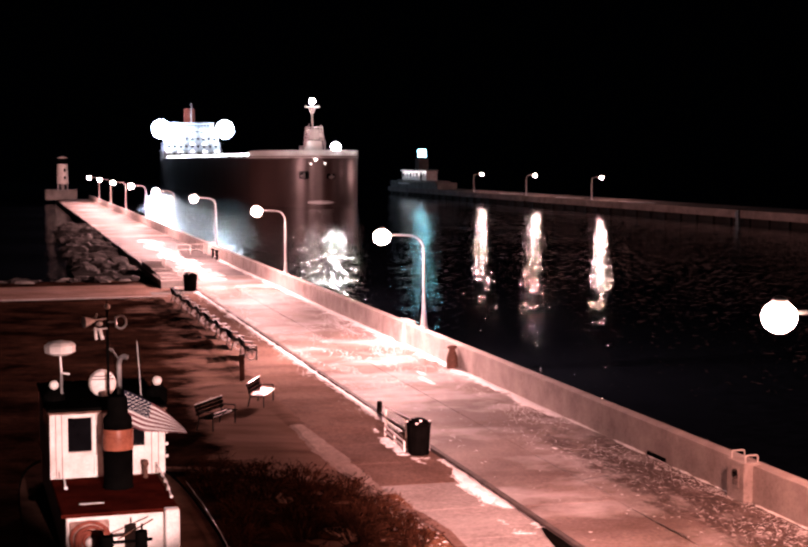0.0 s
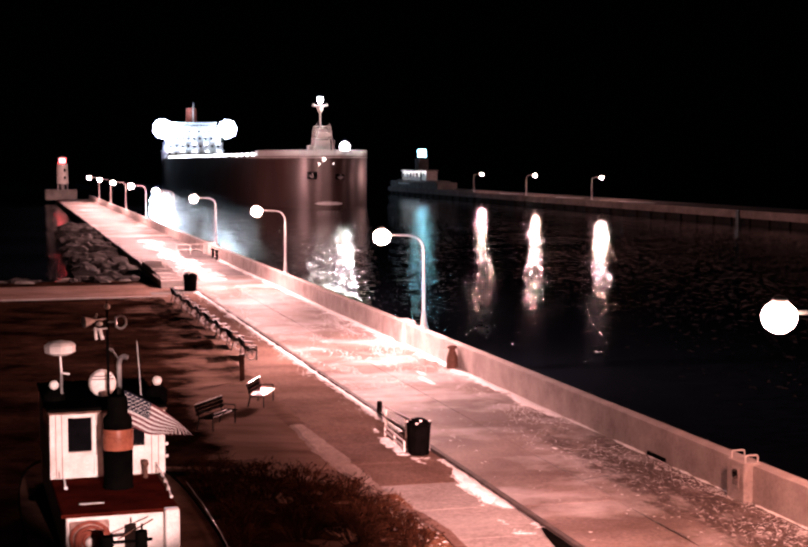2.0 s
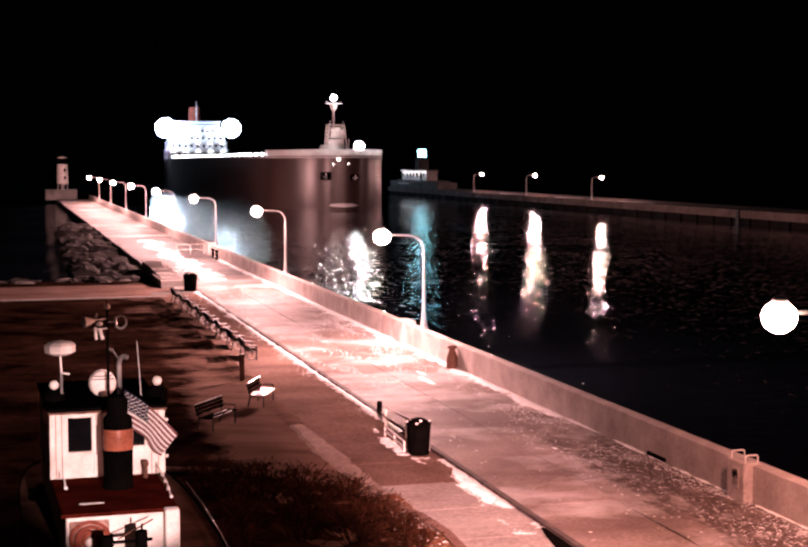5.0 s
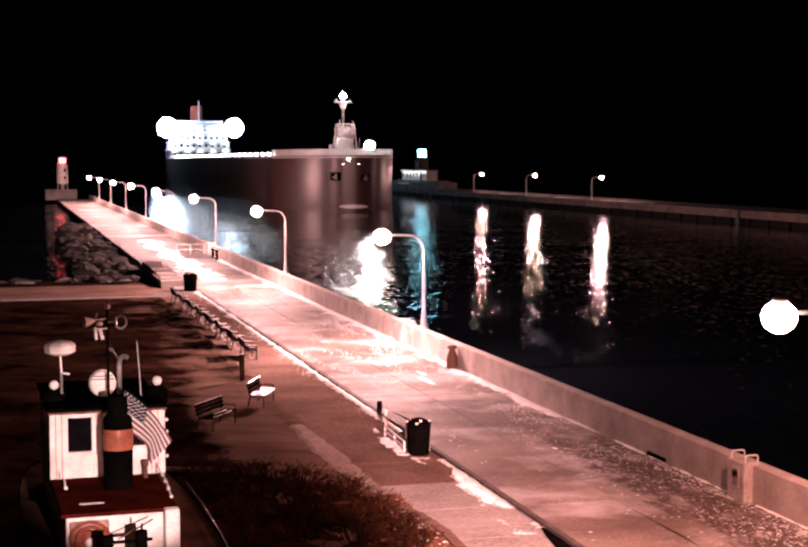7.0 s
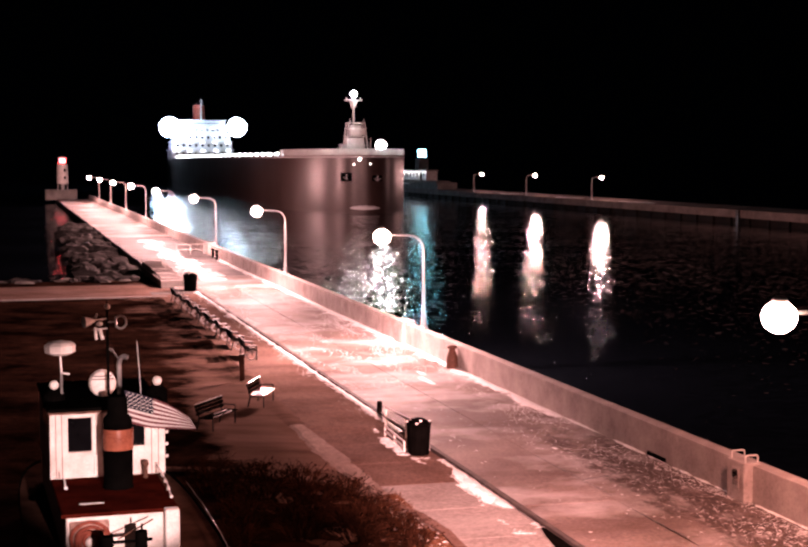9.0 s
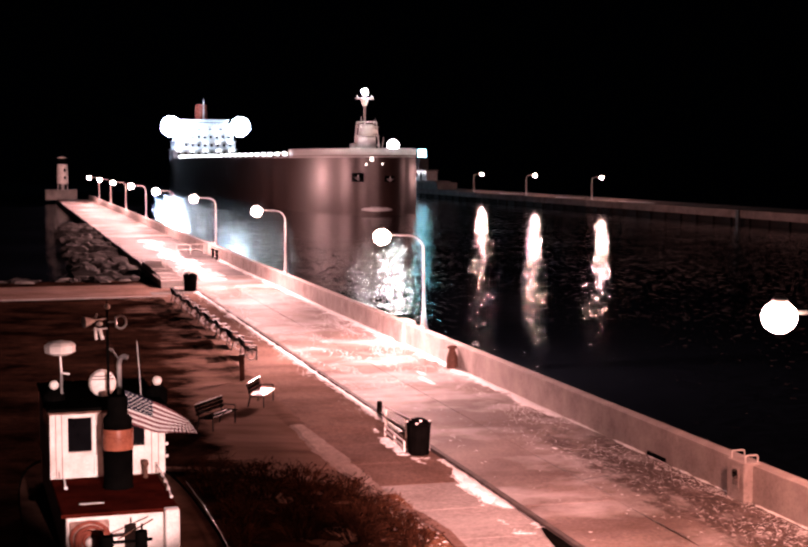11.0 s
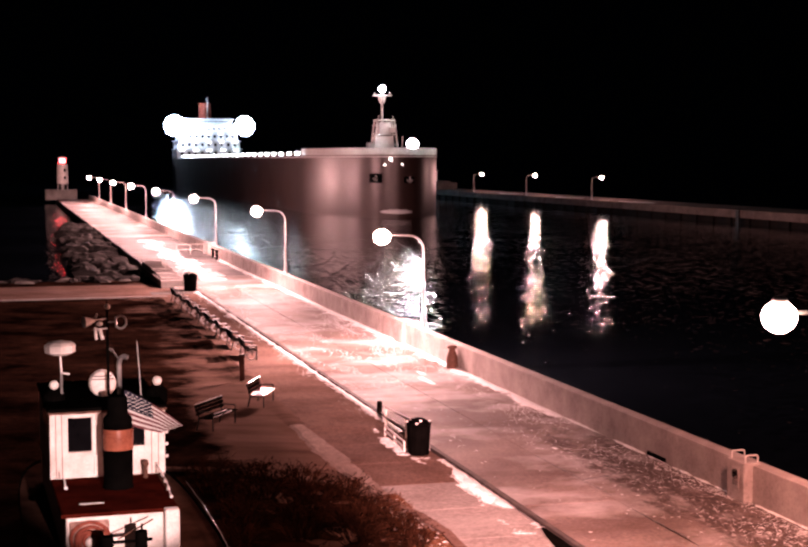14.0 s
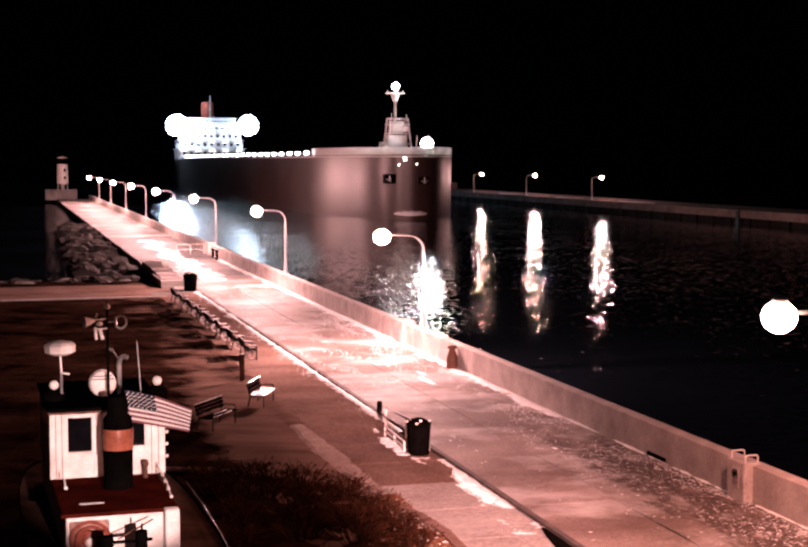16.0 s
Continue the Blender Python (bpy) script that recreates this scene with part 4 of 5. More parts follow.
row = ring_bench()
row.matrix_basis = pose(10.3, 65.6, -0.07, 0, 0, 88)
for i, y in enumerate((69.4, 73.2, 77.1, 81.0, 84.9, 88.8, 92.7), 1):
    copy_thing(row, pose(10.3 - 0.02 * i, y, -0.07, 0, 0, 88 + 3 * (i % 2)))


# ---- litter bins and railings by the kerb ----
def bin_thing(name, m, r, h, material, label, group=""):
    t = thing(name, m, label, "litter bin", group)
    part("drum", turned(B(), [(r * 0.82, 0), (r * 0.86, 0.03), (r * 0.95, h * 0.5), (r * 0.98, h * 0.80)], 24), material, t, "", True)
    part("rim", turned(B(), [(r * 0.98, h * 0.80), (r * 1.08, h * 0.83), (r * 1.10, h * 0.87), (r * 1.02, h * 0.88), (r * 0.9, h * 0.85)], 24), material, t, "", True)
    part("lid", turned(B(), [(r * 0.80, h * 0.82), (r * 0.78, h * 0.9), (r * 0.55, h * 0.97), (r * 0.15, h)], 24), material, t, "", True)
    for a in (0.15, 2.9, 4.3):
        part("snow_cap", ball(B(), (r * 1.03 * math.cos(a), r * 1.03 * math.sin(a), h * 0.885), 0.045, 0.6, 10, 6), SNOW, t)
    for i in range(24):
        a = 2 * math.pi * i / 24
        if i % 2 == 0:
            part("slat", rod(B(), (r * 0.88 * math.cos(a), r * 0.88 * math.sin(a), 0.03), (r * 1.02 * math.cos(a), r * 1.02 * math.sin(a), h * 0.82), 0.022, 0.022, 6), material, t)
    part("lid_knob", ball(B(), (0, -r * 0.62, h * 0.93), 0.05, 1, 10, 6), SNOW, t)
    return t


bin_thing("litter_bin", pose(12.05, 42.5, -0.07), 0.36, 1.14, BLACK, "black slatted litter bin by the kerb")
drum = thing("barrel_bin", pose(18.4, 59.6, 0), "rusty brown narrow-necked barrel against the parapet wall", "barrel")
part("barrel", turned(B(), [(0.24, 0), (0.26, 0.1), (0.24, 0.5), (0.15, 0.72), (0.13, 0.86)], 18), RUST, drum, "", True)
part("lid", turned(B(), [(0.21, 0.86), (0.22, 0.92), (0.16, 0.98)], 14), RUST, drum, "", True)
bin_thing("litter_bin", pose(12.2, 101.0, -0.07), 0.46, 1.3, BLACK, "black frosted litter bin at the end of the kerb")


def railing(m, length, label, height=0.95, r0=0.02, finish=RAILW):
    r = thing("hand_railing", m, label, "railing")
    for x in (0, length / 2, length):
        part("post", rod(B(), (x, 0, 0), (x, 0, height), r0 * 1.1), RAILW, r)
    for z in (height * 0.48, height):
        part("rail", rod(B(), (0, 0, z), (length, 0, z), r0), finish, r)
    return r


# rails take the snow white to stand in for the light on them
railing(pose(12.26, 47.3, -0.07, 0, 0, -86.6), 4.3, "pipe railing beside the kerb, its rails whitened to look lit", 0.66, 0.042, SNOW)
railing(pose(11.72, 42.95, -0.07, 0, 0, 87.8), 2.75, "low white pipe railing crusted with snow", 0.32, 0.03, SNOW)
post = thing("bollard", pose(12.67, 49.75, 0.01), "short dark wooden bollard post on the kerb", "bollard")
part("post", turned(B(), [(0.1, 0), (0.1, 0.34), (0.07, 0.38)], 12), WOOD, post)
sp = thing("timber_post", pose(9.2, 59.0, -0.1), "stout dark timber post on the lawn by the walk", "post")
part("shaft", box(B(), -0.09, 0.09, -0.09, 0.09, 0, 1.04, 0.012), RUST, sp)
part("cap", box(B(), -0.11, 0.11, -0.11, 0.11, 1.04, 1.10, 0.015), IRON, sp)


# ---- snow, ice and shrubs ----
def ridge(name, x, y0, y1, width, height, z, side, seed, label, gap=0.0):
    """An uneven bank of old snow along a line; side -1 or 1 is where it spreads."""
    bm = B()
    rows = []
    n = int((y1 - y0) / 0.22)
    for i in range(n + 1):
        y = y0 + (y1 - y0) * i / n
        k = max(0.0, noise.noise((y * 0.45, seed, 0.0)) * 0.9 + 0.55 - gap) * (0.7 + 0.6 * noise.noise((y * 2.3, seed, 5.0)) + 0.5 * noise.noise((y * 7.0, seed, 9.0)))
        k = max(k, 0.02)
        rows.append([bm.verts.new((x + side * width * k * u, y + 0.05 * noise.noise((y * 5, u, seed)), z - 0.02 + (height * min(1.0, k) * v))) for u, v in ((0.0, 0.2), (0.02, 1.0), (0.45, 0.95 + 0.3 * noise.noise((y * 3, seed, 1.0))), (0.85, 0.7), (1.0, 0.0))])
    for a, b in zip(rows, rows[1:]):
        for i in range(4):
            bm.faces.new((a[i], b[i], b[i + 1], a[i + 1]))
    return tagged(part(name, bm, SNOW, None, "", True), label, "snow", kind="stuff")


ridge("snow_bank", WALL_X - 0.01, 18, 136, 0.13, 0.07, 0.0, -1, 1.0, "thin bank of old snow along the foot of the wall", -0.15)
ridge("snow_bank", WALL_X - 0.02, 47, 130, 0.5, 0.04, 0.0, -1, 12.0, "hard white strip of ice beside the parapet wall", -0.75)
ridge("snow_bank", KERB_X - 0.02, 33, 41.5, 0.4, 0.06, -0.07, -1, 7.0, "ploughed crust of snow below the kerb", -0.35)
ridge("snow_bank", KERB_X - 0.02, 46, 100, 0.42, 0.1, -0.07, -1, 3.0, "thin line of snow below the kerb", -0.3)


def crumbs(name, count, x0, x1, y0, y1, z, size, label, material, seed, fade=0.0):
    rng = random.Random(seed)
    bm = B()
    while count:
        x, y = rng.uniform(x0, x1), rng.uniform(y0, y1)
        if noise.noise((x * 0.9, y * 0.28, seed)) + 0.4 * noise.noise((x * 3.0, y * 1.1, seed)) < rng.uniform(-0.1, 0.35):
            continue
        if fade and rng.random() > math.exp((x - x1) / fade):
            continue
        s = size * rng.uniform(0.35, 1.3)
        vs = [bm.verts.new((x + 1.5 * s * rng.uniform(0.5, 1.3) * math.cos(a), y + 0.9 * s * rng.uniform(0.5, 1.3) * math.sin(a), z)) for a in (0, 1.3, 2.5, 3.8, 5.1)]
        top = bm.verts.new((x, y, z + s * rng.uniform(0.15, 0.4)))
        for i in range(5):
            bm.faces.new((vs[i], vs[(i + 1) % 5], top))
        count -= 1
    return tagged(part(name, bm, material), label, "ice", kind="stuff")


crumbs("ice_crumbs", 1500, 15.0, 18.6, 25, 47, 0.0, 0.026, "scattered crumbs of ice and frozen slush on the pier", SNOW, 3, 1.1)
crumbs("ice_crumbs", 3600, 11.7, 12.56, 32.6, 42, -0.07, 0.034, "ragged crust of trodden snow below the kerb", SNOW, 5, 0.3)
crumbs("ice_crumbs", 1500, 11.4, 12.56, 45, 100, -0.07, 0.03, "crumbs of snow along the kerb", SNOW, 25, 0.2)
crumbs("ice_crumbs", 160, 13, 18, 30, 75, 0.0, 0.035, "loose crumbs of ice on the pier", SNOW, 9)
crumbs("frost_flakes", 7000, 14.5, 18.6, 46, 88, 0.0, 0.024, "white frost and trodden snow by the parapet wall", SNOW, 14, 0.6)
crumbs("frost_flakes", 3000, 12.9, 18.55, 55, 104, 0.0, 0.035, "patchy white frost across the pier roadway", SNOW, 17)
LEAF = grainy("dead_leaf_litter", (0.05, 0.022, 0.012), (0.16, 0.08, 0.045), 3.0, 30.0, 0.9, spec=0.05)
crumbs("leaf_litter", 2600, 8.3, 10.02, 27, 37.5, -0.07, 0.05, "dead brown leaf litter along the bed edging", LEAF, 31, 0.8)
crumbs("ice_crumbs", 90, 8.8, 9.95, 28, 37, -0.05, 0.05, "bits of old snow in the leaf litter", SNOW, 33)
crumbs("snow_clumps", 260, 11.45, 11.8, 42.4, 47.0, -0.07, 0.075, "lumps of old snow at the low railing", SNOW, 11)

def shrub(name, cx, cy, r, h, count, seed, z):
    rng = random.Random(seed)
    s = thing(name, pose(cx, cy, z), "tangled leafless red-brown winter shrub in the bed", "shrub", "shrubs in the bed")
    bm, tips = B(), B()
    for _ in range(count):
        a, d = rng.uniform(0, 2 * math.pi), r * math.sqrt(rng.random())
        base = Vector((0.35 * d * math.cos(a), 0.35 * d * math.sin(a), 0))
        top = Vector((d * math.cos(a), d * math.sin(a), h * (0.55 + 0.45 * rng.random()) * (1 - 0.45 * (d / r) ** 2)))
        mid = (base + top) / 2 + Vector((rng.uniform(-0.1, 0.1), rng.uniform(-0.1, 0.1), 0.08))
        tube(bm, [base, mid, top], 0.012, 3)
        for _ in range(4):
            e = top + Vector((rng.uniform(-0.28, 0.28), rng.uniform(-0.28, 0.28), rng.uniform(-0.2, 0.18)))
            rod(tips, mid.lerp(top, rng.random()), e, 0.007, 0.004, 3)
            w = Vector((rng.uniform(-1, 1), rng.uniform(-1, 1), rng.uniform(-0.4, 0.4))).normalized() * 0.04
            u = Vector((rng.uniform(-1, 1), rng.uniform(-1, 1), rng.uniform(-0.4, 0.4))).normalized() * 0.03
            tips.faces.new([tips.verts.new(e - w), tips.verts.new(e + u), tips.verts.new(e + w), tips.verts.new(e - u)])
    tagged(part("branching", bm, TWIG, s), kind="stuff")
    tagged(part("crown", tips, TWIG, s), kind="stuff")
    return s


rng = random.Random(21)
for cx, cy, r, h in ((5.4, 40.6, 0.9, 0.8), (6.6, 39.9, 0.8, 0.7), (7.7, 38.9, 0.85, 0.75), (8.7, 37.6, 0.8, 0.6), (5.2, 38.6, 0.9, 0.9), (6.5, 38.0, 0.95, 0.9), (7.7, 36.9, 0.9, 0.8), (8.9, 35.8, 0.8, 0.55), (5.6, 36.6, 0.9, 0.9),
                     (6.9, 35.6, 0.9, 0.9), (8.1, 34.6, 0.9, 0.7), (9.1, 33.9, 0.7, 0.5), (5.4, 34.6, 0.9, 0.9), (6.6, 33.6, 0.9, 0.9), (7.8, 32.7, 0.9, 0.7), (9.0, 32.2, 0.7, 0.5), (4.9, 32.9, 0.8, 0.8)):
    shrub("shrub", cx, cy, r, h, 46, rng.randrange(1000), -0.1)


# ---- parapet, slabs and other pieces of the setting ----
def mesh_of(bm, material, name):
    me = bpy.data.meshes.new(name)
    bm.normal_update()
    bm.to_mesh(me)
    bm.free()
    me.materials.append(material)
    return me


def pieces(parent, name, me, places):
    for p in places:
        ob = new(name, me)
        ob.parent = parent
        ob.location = p


parapet = setting("parapet_wall", box(B(), WALL_X + 0.04, WALL_X + 0.38, -16, 137, -0.2, WALL_TOP - 0.04), WALL, "stained concrete parapet wall along the canal edge", "wall")
bm = B()
box(bm, 0, 0.42, 0.006, 8.994, 0, WALL_TOP, 0.014)
panel_me = mesh_of(bm, WALL, "wall_panel")
pieces(parapet, "wall_panel", panel_me, [(WALL_X, -15 + 9 * i - 0.5, 0) for i in range(17)])
parapet2 = setting("parapet_wall_outer", box(B(), WALL_X + 0.04, WALL_X + 0.38, 142, 348, -0.2, WALL_TOP - 0.04), WALL, "concrete parapet wall on the outer pier", "wall")
pieces(parapet2, "wall_panel", panel_me, [(WALL_X, 142 + 9 * i, 0) for i in range(22)])
for y in (68.75, 139.0):
    blk = thing("wall_block", pose(18.46, y, 0), "thick concrete buttress block in the parapet", "wall block")
    part("block", box(B(), -0.04, 0.66, -0.8, 0.8, 0, 1.12, 0.03), WALL, blk)

# ladder landing with sign in the near wall
land = thing("ladder_landing", pose(18.37, 33.77, 0), "concrete ladder block with a round prohibition sign", "wall block")
part("block", box(B(), 0, 0.5, 0, 0.92, 0, 1.05, 0.02), WALL, land)
for y in (0.08, 0.8):
    part("grab_rail", tube(B(), [(0.08, y, 1.04), (0.08, y, 1.2), (0.11, y, 1.24), (0.41, y, 1.24), (0.44, y, 1.2), (0.44, y, 1.04)], 0.02, 8), RAILW, land, "white hooped grab rail")
sign = part("sign_plate", box(B(), -0.016, -0.004, 0.26, 0.62, 0.34, 0.87, 0.003), WALL, land, "stained sign plate with a black ring")
bm = B()
tube(bm, [(-0.02, 0.44 + 0.13 * math.cos(a), 0.69 + 0.125 * math.sin(a)) for a in np.linspace(0, 2 * math.pi, 21)], 0.014, 6)
rod(bm, (-0.02, 0.36, 0.77), (-0.02, 0.52, 0.61), 0.014)
rod(bm, (-0.02, 0.39, 0.67), (-0.02, 0.49, 0.73), 0.028)
part("sign_ring", bm, BLACK, sign)
for z in (0.49, 0.42):
    part("sign_bar", box(B(), -0.022, -0.016, 0.31, 0.57, z, z + 0.022), BLACK, sign)
drain = thing("drain_opening", pose(WALL_X, 39.6, 0), "dark scupper opening at the foot of the wall", "drain")
part("opening", box(B(), -0.012, 0.02, -0.66, 0.66, 0.02, 0.15, 0.004), BLACK, drain)

# kerb and slabs
kerb = setting("kerb", box(B(), KERB_X - 0.02, KERB_X + 0.16, -15, 101, -0.3, 0.02, 0.02), SHADEDKERB, "concrete kerb between walk and pier roadway, coloured dark for shade", "kerb")
pier_deck = setting("pier_deck", box(B(), 11.3, WALL_X + 0.02, 101, 348, -0.3, -0.02), DARKCON, "joint bed of the pier roadway", "pavement")
bed = box(B(), KERB_X + 0.17, WALL_X + 0.02, -15, 101, -0.3, -0.02)
part("slab_bed", bed, DARKCON, pier_deck)
slab_me = mesh_of(box(B(), 0, 2.56, 0.008, 5.992, -0.1, 0, 0.01), DECK, "slab")
pieces(pier_deck, "slab", slab_me, [(KERB_X + 0.165, -13 + 6 * i, 0) for i in range(19)])
slab3_me = mesh_of(box(B(), 0, WALL_X - 15.35, 0.008, 5.992, -0.1, 0, 0.01), DECK, "slab")
pieces(pier_deck, "slab", slab3_me, [(15.35, -13.5 + 6 * i, 0) for i in range(19)])
slab2_me = mesh_of(box(B(), 0, WALL_X - 11.25, 0.008, 5.992, -0.1, 0, 0.008), DECK, "slab")
pieces(pier_deck, "slab", slab2_me, [(11.25, 101 + 6 * i, 0) for i in (0, 1, *range(12, 41))])
# shade over this stretch of the outer pier is put into darker slabs
SHADEDCON = pavement_material("shaded_outer_concrete", (0.022, 0.020, 0.020), (0.075, 0.070, 0.070), 0.15, 0.4, 0.6, 0.05)
shaded_slab_me = mesh_of(box(B(), 0, WALL_X - 11.25, 0.008, 5.992, -0.1, 0, 0.008), SHADEDCON, "slab")
pieces(pier_deck, "slab", shaded_slab_me, [(11.25, 101 + 6 * i, 0) for i in range(2, 12)])

# hairline cracks in the slabs
def crack(pts, width, seed):
    bm = B()
    rng = random.Random(seed)
    rows = []
    for (xa, ya), (xb, yb) in zip(pts, pts[1:]):
        n = max(4, int(math.hypot(xb - xa, yb - ya) / 0.15))
        for i in range(n):
            k = i / n
            x, y = xa + (xb - xa) * k + rng.uniform(-0.03, 0.03), ya + (yb - ya) * k + rng.uniform(-0.03, 0.03)
            w = width * rng.uniform(0.4, 1.2)
            rows.append((bm.verts.new((x, y - 2 * w, 0.004)), bm.verts.new((x + w, y + 2 * w, 0.004))))
    for a, b in zip(rows, rows[1:]):
        bm.faces.new((a[0], a[1], b[1], b[0]))
    return tagged(part("slab_crack", bm, IRON), "thin dark crack across the pier slabs", "crack", kind="stuff")


crack([(15.34, 41.0), (15.4, 37.4), (15.42, 35.4)], 0.035, 1)
crack([(15.4, 37.5), (16.2, 37.8), (17.0, 38.2)], 0.03, 2)
crack([(15.32, 33.8), (15.36, 30.8)], 0.05, 3)

walk_way = setting("pier_walk", box(B(), 9.35, KERB_X - 0.03, 14, 101, -0.4, -0.09), DARKCON, "concrete walk beside the lawn", "pavement")
w_me = mesh_of(box(B(), 0, 3.18, 0.006, 2.994, -0.1, 0, 0.008), WALK, "slab")
pieces(walk_way, "slab", w_me, [(9.38, 38.5 + 3 * i, -0.07) for i in range(20)])
pale_me = mesh_of(box(B(), 0, 3.18, 0.006, 2.994, -0.1, 0, 0.008), SLAB, "pale_slab")
pieces(walk_way, "pale_slab", pale_me, [(9.38, 14.5 + 3 * i, -0.07) for i in range(8)])
# turf creeping over the edge of the walk
bm = B()
rows = []
for i in range(175):
    y = 48.4 + i * 0.28
    e = 9.75 + 0.25 * noise.noise((y * 0.35, 8.0, 0.0)) + 0.14 * noise.noise((y * 1.6, 3.0, 0.0))
    rows.append([bm.verts.new((x, y, z)) for x, z in ((8.9, -0.16), (9.3, -0.055), (e - 0.12, -0.05), (e, -0.068))])
for a, b in zip(rows, rows[1:]):
    for i in range(3):
        bm.faces.new((a[i], a[i + 1], b[i + 1], b[i]))
tagged(part("turf_edge", bm, LAWN, None, "", True), "ragged turf edge creeping over the walk", "turf", kind="stuff")
bm = B()
rows = []
for i in range(56):
    y = 37.6 + i * 0.2
    k = 0.5 + 0.5 * math.sin(math.pi * min(1.0, max(0.0, (y - 37.6) / 11.0)))
    cx = 9.62 - 0.02 * (y - 38) + 0.05 * noise.noise((y * 0.6, 1.0, 4.0))
    wl = 0.28 * k * (1 + 0.5 * noise.noise((y * 0.9, 2.0, 4.0)) + 0.4 * noise.noise((y * 3.1, 2.0, 4.0)))
    wr = 0.28 * k * (1 + 0.5 * noise.noise((y * 0.9, 7.0, 4.0)) + 0.4 * noise.noise((y * 3.1, 7.0, 4.0)))
    rows.append([bm.verts.new((x, y, z)) for x, z in ((cx - wl - 0.25, -0.16), (cx - wl, -0.066), (cx, -0.06), (cx + wr, -0.066), (cx + wr + 0.06, -0.08))])
for a, b in zip(rows, rows[1:]):
    for i in range(4):
        bm.faces.new((a[i], a[i + 1], b[i + 1], b[i]))
PALEEDGE = pavement_material("worn_edging_concrete", (0.25, 0.19, 0.168), (0.46, 0.38, 0.34), 0.05, 0.3, 0.9, 0.0)
setting("pale_path", bm, PALEEDGE, "worn pale strip of concrete edging along the lawn", "pavement")


def frost_patch(cx, cy, rx, ry, z, seed, label):
    """A thin ragged sheet of ice with torn edges."""
    bm = B()
    n = 44
    rim = []
    for i in range(n):
        a = 2 * math.pi * i / n
        k = 0.75 + 0.35 * noise.noise((2 * math.cos(a), 2 * math.sin(a), seed)) + 0.3 * noise.noise((6 * math.cos(a), 6 * math.sin(a), seed))
        rim.append((rx * k * math.cos(a), ry * k * math.sin(a)))
    mid = [bm.verts.new((cx + 0.85 * x, cy + 0.85 * y, z + 0.012)) for x, y in rim]
    low = [bm.verts.new((cx + x, cy + y, z + 0.001)) for x, y in rim]
    top = bm.verts.new((cx, cy, z + 0.014))
    for i in range(n):
        j = (i + 1) % n
        bm.faces.new((low[i], low[j], mid[j], mid[i]))
        bm.faces.new((mid[i], mid[j], top))
    return tagged(part("frost_patch", bm, SNOW), label, "ice", kind="stuff")


for cx, cy, rx, ry, seed in ((16.35, 56.4, 0.22, 1.5, 1.0), (16.7, 58.5, 0.16, 0.8, 3.0)):
    frost_patch(cx, cy, rx, ry, 0.0, seed, "thin ragged sheet of white ice on the slabs")
for k in range(14):
    frost_patch(15.0 + 0.35 * math.sin(1.7 * k), 110.5 + 4.1 * k, 1.35, 3.4, 0.0 + 0.002 * (k % 3), 20.0 + k, "hard white sheet of trodden ice along the outer pier")
# pale sheets stand in for pools of lamplight between the far lamps
for y in (322.0, 285.0, 250.0):
    frost_patch(113.2, y, 2.6, 9.0, 1.262, y, "pale sheet standing in for a lamplit pool on the far pier")
# a single glint, drawn as a white scrap
frost_patch(16.29, 41.91, 0.09, 0.22, 0.0, 9.0, "small white scrap standing in for a glint on the slabs")
frost_patch(11.75, 41.9, 0.14, 0.3, -0.07, 8.0, "lump of trodden snow by the bin")

path = setting("shore_path", box(B(), -160, 11.25, 97.5, 107.5, -0.5, -0.10, 0.02), WALK, "pale concrete path along the shore to the pier", "path")
part("path_edge", box(B(), -160, 10.2, 96.9, 97.49, -0.5, -0.04, 0.02), SLAB, path)

# flat black sheet for the dark wedge where the kerb deepens
bm = B()
gap = [(12.57, 33.4), (12.3, 32.2), (12.0, 30.0), (11.6, 26.0), (11.4, 22.0), (12.57, 22.0)]
bm.faces.new([bm.verts.new((x, y, -0.062)) for x, y in gap])
setting("drain_gap", bm, TAR, "flat black sheet below the kerb", "drain")

# bed edging, curved
bm = B()
pts = [(4.2, 42.4), (5.6, 41.9), (7.0, 40.9), (8.3, 39.4), (9.1, 38.0), (9.6, 36.6), (9.95, 35.0), (10.1, 33.2), (10.0, 31.4), (9.7, 29.6)]
for a, b in zip(pts, pts[1:]):
    d = Vector((b[0] - a[0], b[1] - a[1], 0)).normalized() * 0.02
    n_ = Vector((-d.y, d.x, 0)).normalized() * 0.13
    q = [Vector((*a, 0)) - n_ - d, Vector((*a, 0)) + n_ - d, Vector((*b, 0)) + n_ + d, Vector((*b, 0)) - n_ + d]
    lo = [bm.verts.new((v.x, v.y, -0.3)) for v in q]
    hi = [bm.verts.new((v.x, v.y, -0.02)) for v in q]
    bm.faces.new(hi)
    for i in range(4):
        bm.faces.new((lo[i], lo[(i + 1) % 4], hi[(i + 1) % 4], hi[i]))
setting("bed_edging", bm, WALK, "curved concrete edging of the shrub bed", "edging")
bm = rough_sheet(3.0, 10.0, 27, 42, 40, 60, lambda x, y: -0.1 + 0.06 * noise.noise((x * 1.5, y * 1.5, 2.0)))
bmesh.ops.delete(bm, geom=[v for v in bm.verts if v.co.x > 10.05 - 0.02 * abs(v.co.y - 33) ** 2.05 - max(0, (v.co.y - 38) * 0.35)], context="VERTS")
setting("shrub_bed", bm, BEDSOIL, "dark soil bed under bare shrubs", "planting bed")

